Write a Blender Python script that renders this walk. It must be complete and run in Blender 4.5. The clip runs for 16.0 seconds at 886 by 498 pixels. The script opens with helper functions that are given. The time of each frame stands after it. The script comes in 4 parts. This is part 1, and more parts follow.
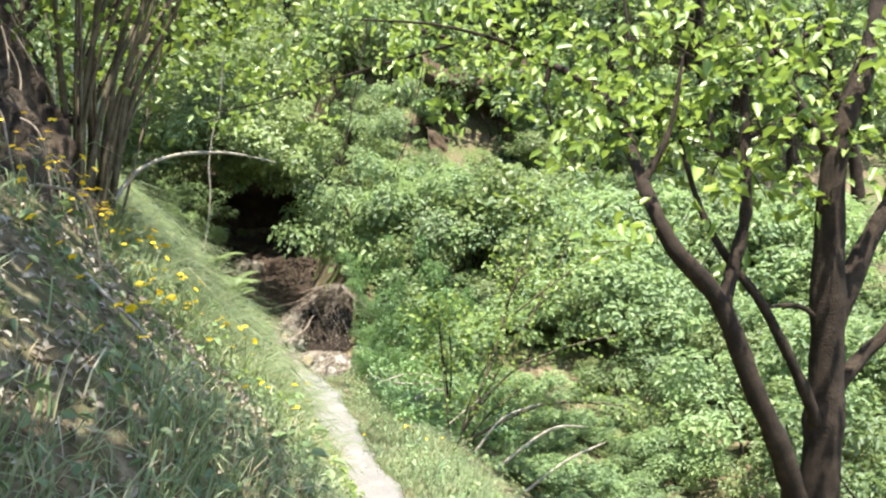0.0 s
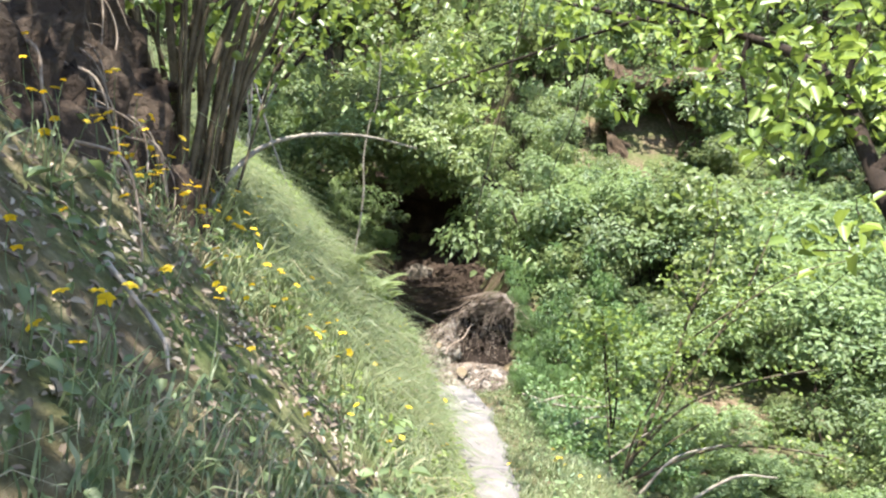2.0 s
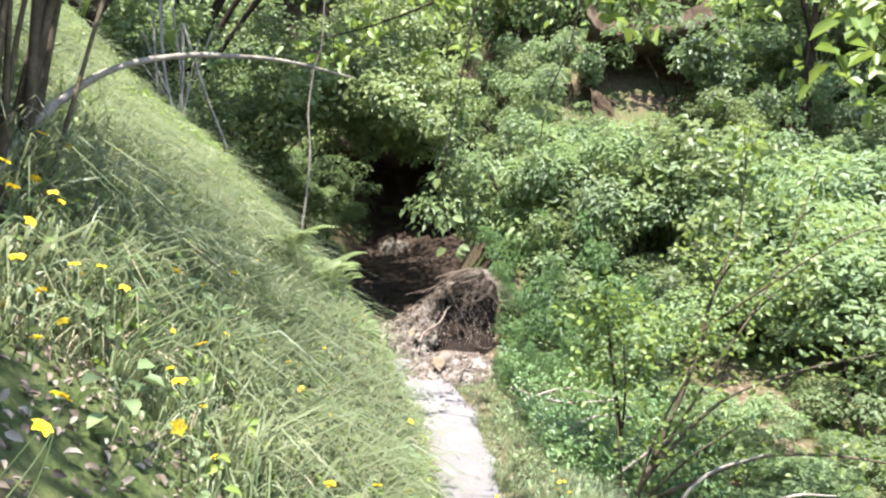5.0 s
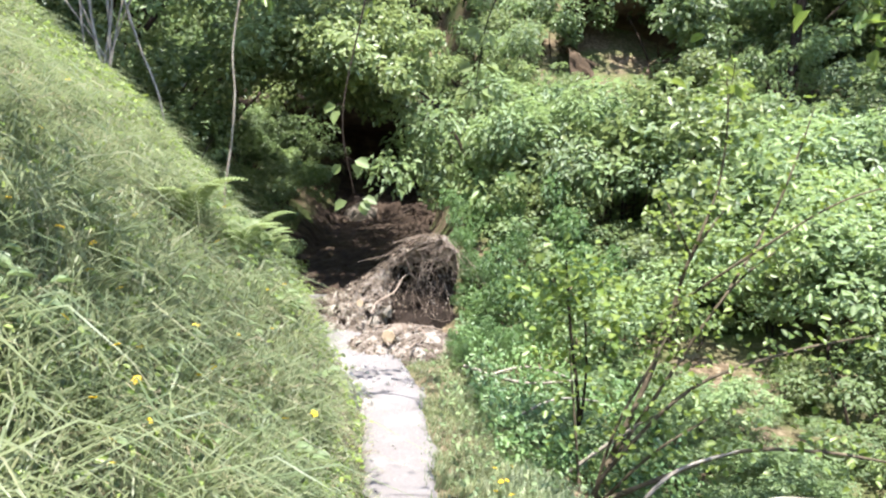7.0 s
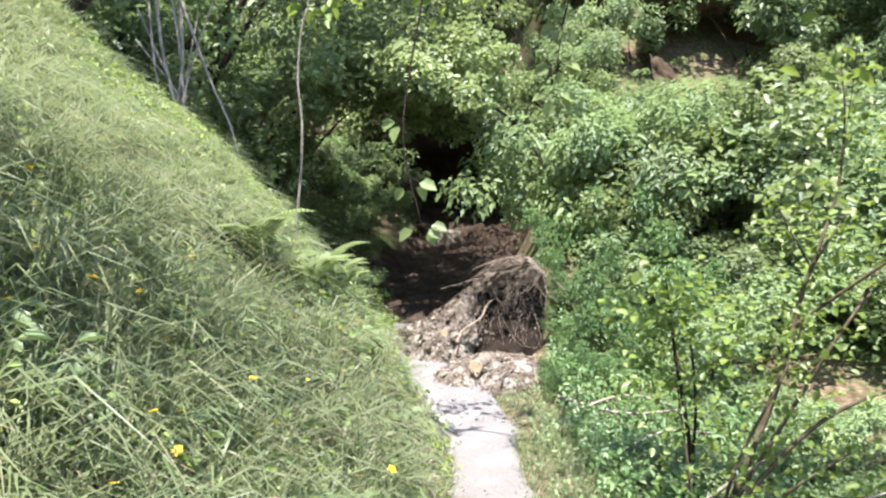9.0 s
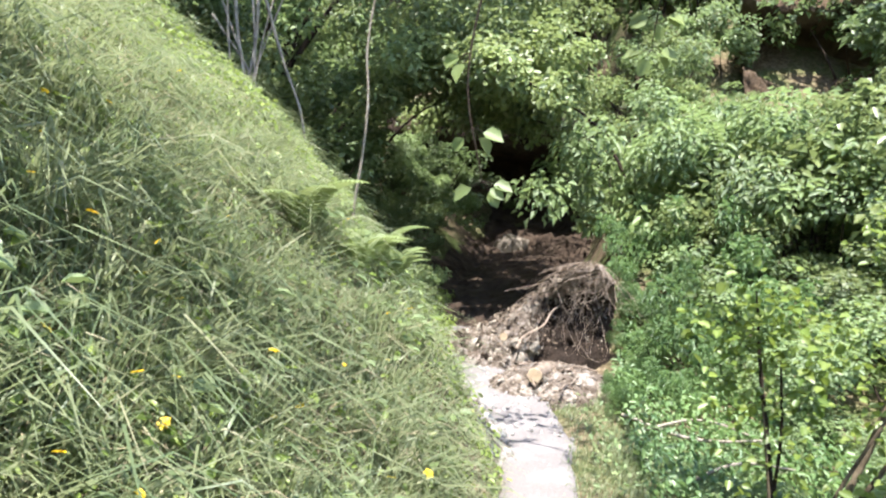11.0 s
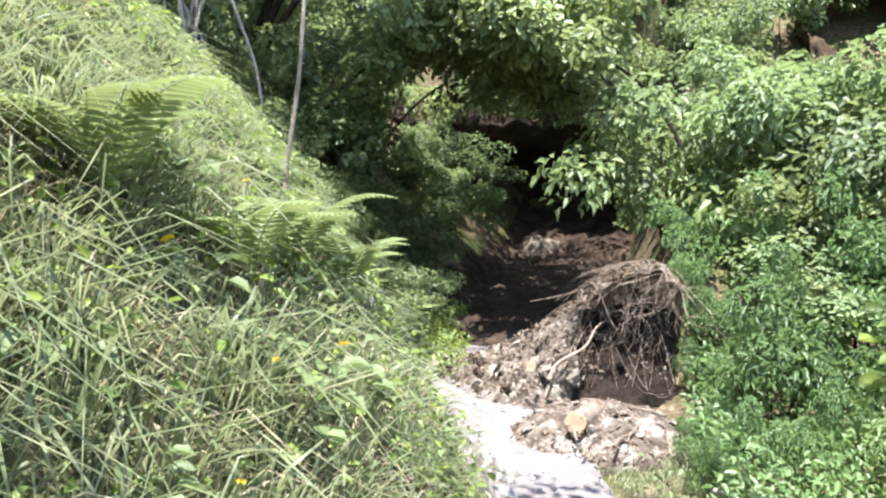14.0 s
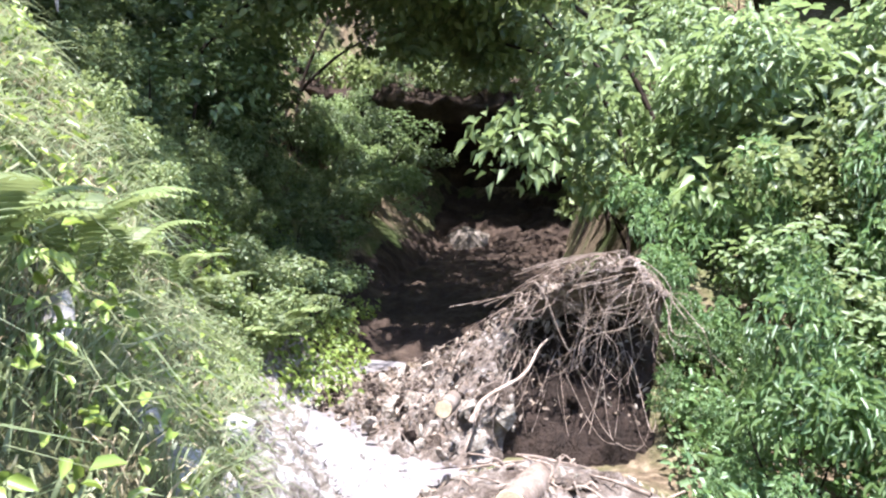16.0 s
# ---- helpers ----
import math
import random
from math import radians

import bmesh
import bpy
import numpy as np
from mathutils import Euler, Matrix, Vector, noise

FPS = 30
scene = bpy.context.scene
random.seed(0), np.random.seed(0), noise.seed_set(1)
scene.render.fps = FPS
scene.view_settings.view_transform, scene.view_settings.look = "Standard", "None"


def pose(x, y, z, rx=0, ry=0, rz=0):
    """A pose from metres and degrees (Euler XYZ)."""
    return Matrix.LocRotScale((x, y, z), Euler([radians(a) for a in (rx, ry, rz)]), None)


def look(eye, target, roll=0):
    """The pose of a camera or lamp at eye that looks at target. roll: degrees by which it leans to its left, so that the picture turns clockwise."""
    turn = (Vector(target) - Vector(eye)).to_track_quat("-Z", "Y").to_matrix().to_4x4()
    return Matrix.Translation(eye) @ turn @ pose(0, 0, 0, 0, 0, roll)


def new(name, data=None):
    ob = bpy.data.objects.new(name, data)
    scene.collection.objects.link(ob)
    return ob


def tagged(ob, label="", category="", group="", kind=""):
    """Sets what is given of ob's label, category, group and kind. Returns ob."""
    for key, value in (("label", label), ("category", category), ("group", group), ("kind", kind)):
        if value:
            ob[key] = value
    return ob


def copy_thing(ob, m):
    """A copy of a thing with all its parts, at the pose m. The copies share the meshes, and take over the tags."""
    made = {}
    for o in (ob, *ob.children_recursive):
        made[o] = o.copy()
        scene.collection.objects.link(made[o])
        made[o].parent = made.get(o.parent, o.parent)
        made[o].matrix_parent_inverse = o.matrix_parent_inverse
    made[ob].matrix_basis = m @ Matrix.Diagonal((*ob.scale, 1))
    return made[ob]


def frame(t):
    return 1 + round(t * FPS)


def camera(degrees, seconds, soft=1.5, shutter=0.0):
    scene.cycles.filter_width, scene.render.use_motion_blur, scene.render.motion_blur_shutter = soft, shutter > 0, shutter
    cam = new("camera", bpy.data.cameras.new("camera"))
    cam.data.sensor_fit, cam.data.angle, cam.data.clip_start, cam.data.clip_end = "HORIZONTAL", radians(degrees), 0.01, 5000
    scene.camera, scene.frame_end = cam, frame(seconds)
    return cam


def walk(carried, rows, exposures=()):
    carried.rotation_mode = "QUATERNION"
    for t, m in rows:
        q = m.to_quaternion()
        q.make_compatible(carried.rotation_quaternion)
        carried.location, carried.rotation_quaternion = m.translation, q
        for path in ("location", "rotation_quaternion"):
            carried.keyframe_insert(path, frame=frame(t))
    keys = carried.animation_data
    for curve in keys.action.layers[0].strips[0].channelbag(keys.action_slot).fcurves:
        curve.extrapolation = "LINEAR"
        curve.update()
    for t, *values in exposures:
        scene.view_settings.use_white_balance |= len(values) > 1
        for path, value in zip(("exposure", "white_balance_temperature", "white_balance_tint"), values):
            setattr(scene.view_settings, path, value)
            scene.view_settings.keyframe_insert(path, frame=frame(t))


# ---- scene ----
cam = camera(58.1, 16.0, soft=2.3)
PATH = [
    (0, (0.715, -0.7, 2.363), (0.988, 1.279, 2.27), -0.3),
    (0.5, (0.736, -0.553, 2.297), (0.876, 1.442, 2.259), -0.9),
    (1, (0.763, -0.303, 2.278), (0.805, 1.695, 2.367), 1.1),
    (1.5, (0.902, -0.056, 2.256), (0.833, 1.942, 2.301), 1.1),
    (2, (0.955, 0.205, 2.257), (0.784, 2.197, 2.188), 1.5),
    (2.5, (0.921, 0.601, 2.268), (0.687, 2.585, 2.181), 2.7),
    (3, (0.959, 0.873, 2.223), (0.621, 2.841, 2.105), 1.4),
    (3.5, (0.966, 1.122, 2.256), (0.575, 3.082, 2.178), 1.3),
    (4, (0.912, 1.386, 2.255), (0.642, 3.363, 2.112), 0.9),
    (4.5, (0.931, 1.631, 2.207), (0.632, 3.605, 2.093), 1.4),
    (5, (0.947, 1.787, 2.187), (0.826, 3.779, 2.05), -0.3),
    (5.2, (0.941, 1.879, 2.158), (0.927, 3.874, 2.017), -0.7),
    (7.3, (1.257, 2.73, 2.066), (1.144, 4.711, 1.813), 1.4),
    (7.5, (1.263, 2.778, 2.066), (1.098, 4.752, 1.79), 2.0),
    (8, (1.261, 2.865, 2.067), (0.926, 4.823, 1.838), 1.6),
    (8.5, (1.294, 2.929, 2.062), (0.922, 4.881, 1.843), 0.4),
    (9, (1.221, 3.09, 2.057), (0.93, 5.063, 1.9), -2.9),
    (9.5, (1.132, 3.209, 1.996), (0.878, 5.186, 1.832), -1.1),
    (9.7, (1.149, 3.255, 1.968), (0.782, 5.214, 1.807), -1.2),
    (11.8, (1.173, 3.875, 1.877), (0.709, 5.82, 1.85), 1.5),
    (12, (1.155, 4.004, 1.894), (0.767, 5.966, 1.924), 1.0),
    (12.5, (1.087, 4.432, 1.834), (0.829, 6.415, 1.832), 0.9),
    (13, (1.051, 4.895, 1.725), (0.56, 6.832, 1.636), 4.5),
    (13.5, (0.981, 5.271, 1.695), (0.359, 7.166, 1.544), 2.1),
    (14, (0.853, 5.748, 1.65), (0.327, 7.674, 1.542), 0.0),
    (14.5, (0.763, 6.217, 1.54), (0.275, 8.154, 1.443), 2.2),
    (15, (0.684, 6.738, 1.502), (0.31, 8.7, 1.409), -0.5),
    (15.5, (0.632, 7.228, 1.478), (0.293, 9.195, 1.355), 1.5),
    (16, (0.597, 7.737, 1.469), (0.242, 9.702, 1.352), 1.8),
]
EXPOSURES = [(0, 2.15, 6500, 2), (2.5, 2.15, 6300, 9), (5, 2.18, 6150, 10), (9.5, 2.12, 6150, 10), (12.5, 2.18, 6250, 10), (14.5, 2.28, 6000, 13), (16, 2.40, 5800, 18)]
walk(cam, [(t, look(eye, target, roll)) for t, eye, target, roll in PATH], EXPOSURES)

# ---- light and exposure ----
SUN_TO = Vector((0.05, -0.26, 0.95)).normalized()
world = bpy.data.worlds.new("sky")
scene.world = world
world.use_nodes = True
wn = world.node_tree.nodes
sky = wn.new("ShaderNodeTexSky")
sky.sky_type = "NISHITA"
sky.sun_disc = False
sky.sun_elevation = math.asin(SUN_TO.z)
sky.sun_rotation = math.atan2(SUN_TO.x, SUN_TO.y)
wn["Background"].inputs["Strength"].default_value = 0.125
world.node_tree.links.new(sky.outputs["Color"], wn["Background"].inputs["Color"])
sun_data = bpy.data.lights.new("sun", "SUN")
sun_data.energy, sun_data.angle, sun_data.color = 4.35, radians(0.6), (1.0, 0.95, 0.86)
sun = new("sun", sun_data)
sun.matrix_world = look(SUN_TO * 60, (0, 0, 0))

# ---- materials ----


def nodes_of(name):
    m = bpy.data.materials.new(name)
    m.use_nodes = True
    return m, m.node_tree.nodes, m.node_tree.links


def ramp(nodes, links, source, stops):
    r = nodes.new("ShaderNodeValToRGB")
    while len(r.color_ramp.elements) < len(stops):
        r.color_ramp.elements.new(0.5)
    for e, (at, c) in zip(r.color_ramp.elements, stops):
        e.position, e.color = at, (*c, 1)
    links.new(source, r.inputs["Fac"])
    return r.outputs["Color"]


def noise_of(nodes, links, scale, detail=5, space="Object", rough=0.6):
    tc, n = nodes.new("ShaderNodeTexCoord"), nodes.new("ShaderNodeTexNoise")
    n.inputs["Scale"].default_value, n.inputs["Detail"].default_value = scale, detail
    n.inputs["Roughness"].default_value = rough
    links.new(tc.outputs[space], n.inputs["Vector"])
    return n.outputs["Fac"]


def mixed(nodes, links, fac, a, b, kind="MIX"):
    m = nodes.new("ShaderNodeMix")
    m.data_type, m.blend_type = "RGBA", kind
    for slot, v in ((0, fac), (6, a), (7, b)):
        if isinstance(v, (int, float)):
            m.inputs[slot].default_value = v
        elif isinstance(v, tuple):
            m.inputs[slot].default_value = (*v, 1)
        else:
            links.new(v, m.inputs[slot])
    return m.outputs[2]


def bump(nodes, links, height, strength, distance, bsdf):
    b = nodes.new("ShaderNodeBump")
    b.inputs["Strength"].default_value, b.inputs["Distance"].default_value = strength, distance
    links.new(height, b.inputs["Height"])
    links.new(b.outputs["Normal"], bsdf.inputs["Normal"])


def leaf_material(name, stops, through_colour, amount=0.46, rough=0.42, patch_colour=None, patch_scale=1.1):
    """Leaf: glossy upper side, light shining through; each leaf has its own shade."""
    m, n, l = nodes_of(name)
    p = n["Principled BSDF"]
    geo, info = n.new("ShaderNodeNewGeometry"), n.new("ShaderNodeObjectInfo")
    base = ramp(n, l, geo.outputs["Random Per Island"], stops)
    patch = noise_of(n, l, patch_scale, 2)
    base = mixed(n, l, ramp(n, l, patch, [(0.35, (0, 0, 0)), (0.7, (0.55, 0.55, 0.55))]), base, patch_colour or through_colour)
    hue = n.new("ShaderNodeHueSaturation")
    mr = n.new("ShaderNodeMapRange")
    mr.inputs[3].default_value, mr.inputs[4].default_value = 0.72, 1.25
    l.new(info.outputs["Random"], mr.inputs[0])
    l.new(mr.outputs[0], hue.inputs["Value"])
    l.new(base, hue.inputs["Color"])
    l.new(hue.outputs["Color"], p.inputs["Base Color"])
    p.inputs["Roughness"].default_value = rough
    p.inputs["Specular IOR Level"].default_value = 0.5
    tr = n.new("ShaderNodeBsdfTranslucent")
    l.new(mixed(n, l, 0.5, hue.outputs["Color"], through_colour), tr.inputs["Color"])
    mix = n.new("ShaderNodeMixShader")
    mix.inputs[0].default_value = amount
    l.new(p.outputs[0], mix.inputs[1])
    l.new(tr.outputs[0], mix.inputs[2])
    l.new(mix.outputs[0], n["Material Output"].inputs["Surface"])
    return m


def rough_material(name, stops, scale, fine=40, rough=0.9, bump_by=0.6, distance=0.02, per_object=0.0):
    """Earth, bark, stone: two sizes of mottling and a relief."""
    m, n, l = nodes_of(name)
    p = n["Principled BSDF"]
    a, b = noise_of(n, l, scale), noise_of(n, l, fine, 8)
    c = ramp(n, l, a, stops)
    c = mixed(n, l, 0.75, c, ramp(n, l, b, [(0.25, (0.35, 0.35, 0.35)), (0.7, (1, 1, 1))]), "MULTIPLY")
    if per_object:
        info, mr, hue = n.new("ShaderNodeObjectInfo"), n.new("ShaderNodeMapRange"), n.new("ShaderNodeHueSaturation")
        mr.inputs[3].default_value, mr.inputs[4].default_value = 1 - per_object, 1 + per_object
        l.new(info.outputs["Random"], mr.inputs[0])
        l.new(mr.outputs[0], hue.inputs["Value"])
        l.new(c, hue.inputs["Color"])
        c = hue.outputs["Color"]
    l.new(c, p.inputs["Base Color"])
    p.inputs["Roughness"].default_value = rough
    p.inputs["Specular IOR Level"].default_value = 0.2
    bump(n, l, b, bump_by, distance, p)
    return m


M_SOIL = rough_material("soil", [(0.3, (0.050, 0.032, 0.020)), (0.5, (0.100, 0.068, 0.043)), (0.7, (0.17, 0.125, 0.085))], 1.6, 22, 0.95, 0.9, 0.05)
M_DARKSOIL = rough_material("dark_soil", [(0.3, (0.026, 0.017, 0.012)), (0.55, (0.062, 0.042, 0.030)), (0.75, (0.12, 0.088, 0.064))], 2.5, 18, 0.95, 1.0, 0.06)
M_DUST = rough_material("dusty_earth", [(0.34, (0.065, 0.046, 0.034)), (0.5, (0.20, 0.16, 0.13)), (0.66, (0.48, 0.43, 0.385))], 6.5, 30, 0.95, 1.0, 0.05)
M_PATH = rough_material("path_gravel", [(0.3, (0.205, 0.183, 0.178)), (0.5, (0.215, 0.192, 0.187)), (0.7, (0.30, 0.275, 0.27))], 3.0, 75, 0.9, 0.9, 0.012)
# earth with the shade under the root plate put into its colour
M_SHADE_EARTH = rough_material("shaded_earth", [(0.3, (0.016, 0.011, 0.008)), (0.55, (0.040, 0.027, 0.020)), (0.75, (0.080, 0.058, 0.044))], 4, 26, 0.95, 1.0, 0.04)
M_SCREE = rough_material("scree", [(0.34, (0.085, 0.068, 0.052)), (0.48, (0.21, 0.18, 0.15)), (0.64, (0.46, 0.43, 0.41))], 14, 60, 0.9, 1.0, 0.03)
M_STONE = rough_material("limestone", [(0.3, (0.26, 0.24, 0.215)), (0.55, (0.40, 0.375, 0.35)), (0.75, (0.55, 0.52, 0.49))], 6, 50, 0.85, 0.5, 0.01, 0.25)
M_PILESTONE = rough_material("muddy_stone", [(0.3, (0.16, 0.125, 0.09)), (0.5, (0.36, 0.31, 0.25)), (0.75, (0.60, 0.56, 0.50))], 7, 50, 0.9, 0.5, 0.01, 0.3)
M_BOULDER = rough_material("boulder", [(0.3, (0.14, 0.115, 0.09)), (0.6, (0.22, 0.185, 0.15)), (0.8, (0.30, 0.26, 0.215))], 3, 20, 0.9, 0.5, 0.04)
M_BARK = rough_material("dark_bark", [(0.3, (0.018, 0.012, 0.009)), (0.55, (0.042, 0.028, 0.020)), (0.8, (0.085, 0.062, 0.046))], 9, 70, 0.9, 0.9, 0.015)
M_HAZELBARK = rough_material("hazel_bark", [(0.3, (0.060, 0.045, 0.028)), (0.55, (0.13, 0.10, 0.065)), (0.8, (0.21, 0.17, 0.12))], 8, 60, 0.8, 0.5, 0.008)
M_DEADWOOD = rough_material("dead_wood", [(0.3, (0.20, 0.165, 0.13)), (0.55, (0.34, 0.29, 0.24)), (0.8, (0.48, 0.43, 0.37))], 12, 80, 0.85, 0.6, 0.008)
M_ROOT = rough_material("root", [(0.3, (0.16, 0.115, 0.085)), (0.55, (0.32, 0.25, 0.20)), (0.8, (0.50, 0.42, 0.35))], 14, 90, 0.85, 0.6, 0.006, 0.35)
M_CUT = rough_material("cut_wood", [(0.3, (0.42, 0.31, 0.20)), (0.6, (0.55, 0.43, 0.29)), (0.8, (0.62, 0.51, 0.36))], 10, 120, 0.8, 0.3, 0.003)
M_LITTER = leaf_material("leaf_litter", [(0.0, (0.09, 0.06, 0.04)), (0.5, (0.19, 0.14, 0.10)), (1.0, (0.38, 0.33, 0.27))], (0.2, 0.15, 0.10), 0.08, 0.7)
M_BUSH = leaf_material("hazel_leaf", [(0.0, (0.081, 0.119, 0.057)), (0.5, (0.141, 0.187, 0.072)), (1.0, (0.222, 0.250, 0.102))], (0.267, 0.323, 0.114))
M_BUSH2 = leaf_material("grey_green_leaf", [(0.0, (0.085, 0.130, 0.065)), (0.5, (0.148, 0.208, 0.101)), (1.0, (0.225, 0.274, 0.149))], (0.285, 0.372, 0.119), 0.46, 0.5)
M_FAR = leaf_material("wood_leaf", [(0.0, (0.058, 0.087, 0.044)), (0.5, (0.097, 0.138, 0.057)), (1.0, (0.155, 0.194, 0.078))], (0.181, 0.250, 0.094))
M_BRIGHT = leaf_material("young_leaf", [(0.0, (0.085, 0.14, 0.030)), (0.5, (0.135, 0.19, 0.040)), (1.0, (0.20, 0.245, 0.060))], (0.26, 0.33, 0.055), 0.40)
M_LAUREL = leaf_material("glossy_leaf", [(0.0, (0.070, 0.138, 0.062)), (0.5, (0.112, 0.184, 0.084)), (1.0, (0.178, 0.248, 0.123))], (0.206, 0.304, 0.078), 0.42, 0.38)
M_GRASS = leaf_material("grass_blade", [(0.0, (0.087, 0.135, 0.063)), (0.5, (0.157, 0.203, 0.099)), (0.90, (0.235, 0.261, 0.150)), (1.0, (0.36, 0.33, 0.22))], (0.269, 0.313, 0.144), 0.46, 0.45, (0.31, 0.315, 0.165), 1.9)
M_FERN = leaf_material("fern_frond", [(0.0, (0.119, 0.167, 0.061)), (1.0, (0.212, 0.264, 0.116))], (0.297, 0.343, 0.121), 0.42, 0.5)
M_WEED = leaf_material("weed_leaf", [(0.0, (0.074, 0.117, 0.055)), (0.5, (0.116, 0.163, 0.070)), (1.0, (0.190, 0.224, 0.107))], (0.204, 0.265, 0.085), 0.3, 0.5)
M_PETAL = leaf_material("yellow_petal", [(0.0, (0.70, 0.44, 0.012)), (1.0, (0.82, 0.60, 0.02))], (0.85, 0.60, 0.02), 0.25, 0.5)


def ground_material():
    """Soil and dead leaves under the grass, with mossy patches."""
    m, n, l = nodes_of("hillside_ground")
    p = n["Principled BSDF"]
    a, b, c = noise_of(n, l, 0.9), noise_of(n, l, 14, 8), noise_of(n, l, 45, 6)
    col = ramp(n, l, b, [(0.3, (0.045, 0.032, 0.020)), (0.5, (0.11, 0.08, 0.05)), (0.72, (0.24, 0.19, 0.13))])
    col = mixed(n, l, ramp(n, l, a, [(0.42, (0, 0, 0)), (0.62, (0.75, 0.75, 0.75))]), col, ramp(n, l, c, [(0.3, (0.03, 0.055, 0.012)), (0.7, (0.09, 0.13, 0.035))]))
    l.new(col, p.inputs["Base Color"])
    p.inputs["Roughness"].default_value = 0.95
    p.inputs["Specular IOR Level"].default_value = 0.15
    bump(n, l, b, 0.9, 0.05, p)
    return m


M_GROUND = ground_material()

# ---- shape helpers ----
rng = np.random.default_rng(7)


def mesh_of(name, verts, faces, material, smooth=False):
    """A mesh from an array of points and one array of triangles or quads."""
    verts, faces = np.asarray(verts, np.float32), np.asarray(faces, np.int32)
    me = bpy.data.meshes.new(name)
    k = faces.shape[1]
    me.vertices.add(len(verts))
    me.vertices.foreach_set("co", verts.ravel())
    me.loops.add(faces.size)
    me.loops.foreach_set("vertex_index", faces.ravel())
    me.polygons.add(len(faces))
    me.polygons.foreach_set("loop_start", np.arange(0, faces.size, k, dtype=np.int32))
    me.polygons.foreach_set("loop_total", np.full(len(faces), k, np.int32))
    if smooth:
        me.polygons.foreach_set("use_smooth", np.ones(len(faces), bool))
    me.materials.append(material)
    me.update(calc_edges=True)
    me.validate()
    return me


def part(name, data, parent, label=""):
    """One mesh object under a thing or a part."""
    ob = new(name, data)
    ob.parent = parent
    return tagged(ob, label)


def thing(name, label, category, group="", kind="", at=(0, 0, 0)):
    ob = new(name)
    ob.empty_display_size = 0.1
    ob.location = at
    return tagged(ob, label, category, group, kind)


def joined(pieces):
    """Several (points, faces) as one."""
    vs, fs, n = [], [], 0
    for v, f in pieces:
        vs.append(np.asarray(v, float)), fs.append(np.asarray(f) + n)
        n += len(v)
    return np.concatenate(vs), np.concatenate(fs)


def smoothed(points, steps=5):
    """A Catmull-Rom line through the points."""
    p = np.asarray(points, float)
    p = np.vstack([2 * p[0] - p[1], p, 2 * p[-1] - p[-2]])
    out = []
    for i in range(1, len(p) - 2):
        for s in np.arange(steps) / steps:
            a, b, c, d = p[i - 1], p[i], p[i + 1], p[i + 2]
            out.append(0.5 * (2 * b + (c - a) * s + (2 * a - 5 * b + 4 * c - d) * s**2 + (3 * b - a - 3 * c + d) * s**3))
    out.append(p[-2])
    return np.array(out)


def tube(points, r0, r1, sides=7, steps=5, wobble=0.12, power=1.0):
    """A tapered limb along a line, uneven in girth, closed at both ends by narrowing."""
    c = smoothed(points, steps)
    n = len(c)
    t = np.gradient(c, axis=0)
    t /= np.linalg.norm(t, axis=1)[:, None] + 1e-9
    side = np.cross(t, (0.31, 0.17, 0.94))
    side /= np.linalg.norm(side, axis=1)[:, None] + 1e-9
    upv = np.cross(side, t)
    s = np.linspace(0, 1, n) ** power
    r = (r0 + (r1 - r0) * s) * (1 + wobble * rng.normal(size=n))
    r[-1] *= 0.4
    a = np.linspace(0, 2 * np.pi, sides, endpoint=False)
    rr = r[:, None] * (1 + 0.6 * wobble * rng.normal(size=(n, sides)))
    v = c[:, None] + rr[..., None] * (np.cos(a)[None, :, None] * side[:, None] + np.sin(a)[None, :, None] * upv[:, None])
    i, j = np.meshgrid(np.arange(n - 1), np.arange(sides), indexing="ij")
    k = (j + 1) % sides
    f = np.stack([i * sides + j, i * sides + k, (i + 1) * sides + k, (i + 1) * sides + j], -1).reshape(-1, 4)
    return v.reshape(-1, 3), f


def unit(v):
    return v / (np.linalg.norm(v, axis=-1, keepdims=True) + 1e-9)


def leaves(pos, axis, normal, length, width, rich=True, fold=0.18, droop=0.16):
    """Leaves with a folded midrib: six points and two faces each when rich, else four points and two."""
    axis = unit(axis)
    side = unit(np.cross(axis, normal))
    nrm = np.cross(side, axis)
    L, W = np.broadcast_to(length, len(pos))[:, None], np.broadcast_to(width, len(pos))[:, None]
    if rich:
        prof = [(0, 0, 0), (0.28, -0.46, fold), (0.68, -0.42, fold * 0.7), (1.0, 0, -droop), (0.68, 0.42, fold * 0.7), (0.28, 0.46, fold)]
        face = [(0, 3, 2, 1), (0, 5, 4, 3)]
    else:
        prof = [(0, 0, 0), (0.45, -0.5, fold), (1.0, 0, -droop), (0.45, 0.5, fold)]
        face = [(0, 2, 1), (0, 3, 2)]
    v = np.stack([pos + axis * L * a + side * W * b + nrm * L * c for a, b, c in prof], 1)
    k = len(prof)
    f = (np.arange(len(pos))[:, None, None] * k + np.array(face)[None]).reshape(-1, len(face[0]))
    return v.reshape(-1, 3), f


def fuzz(n, s=1.0):
    return rng.normal(size=(n, 3)) * s


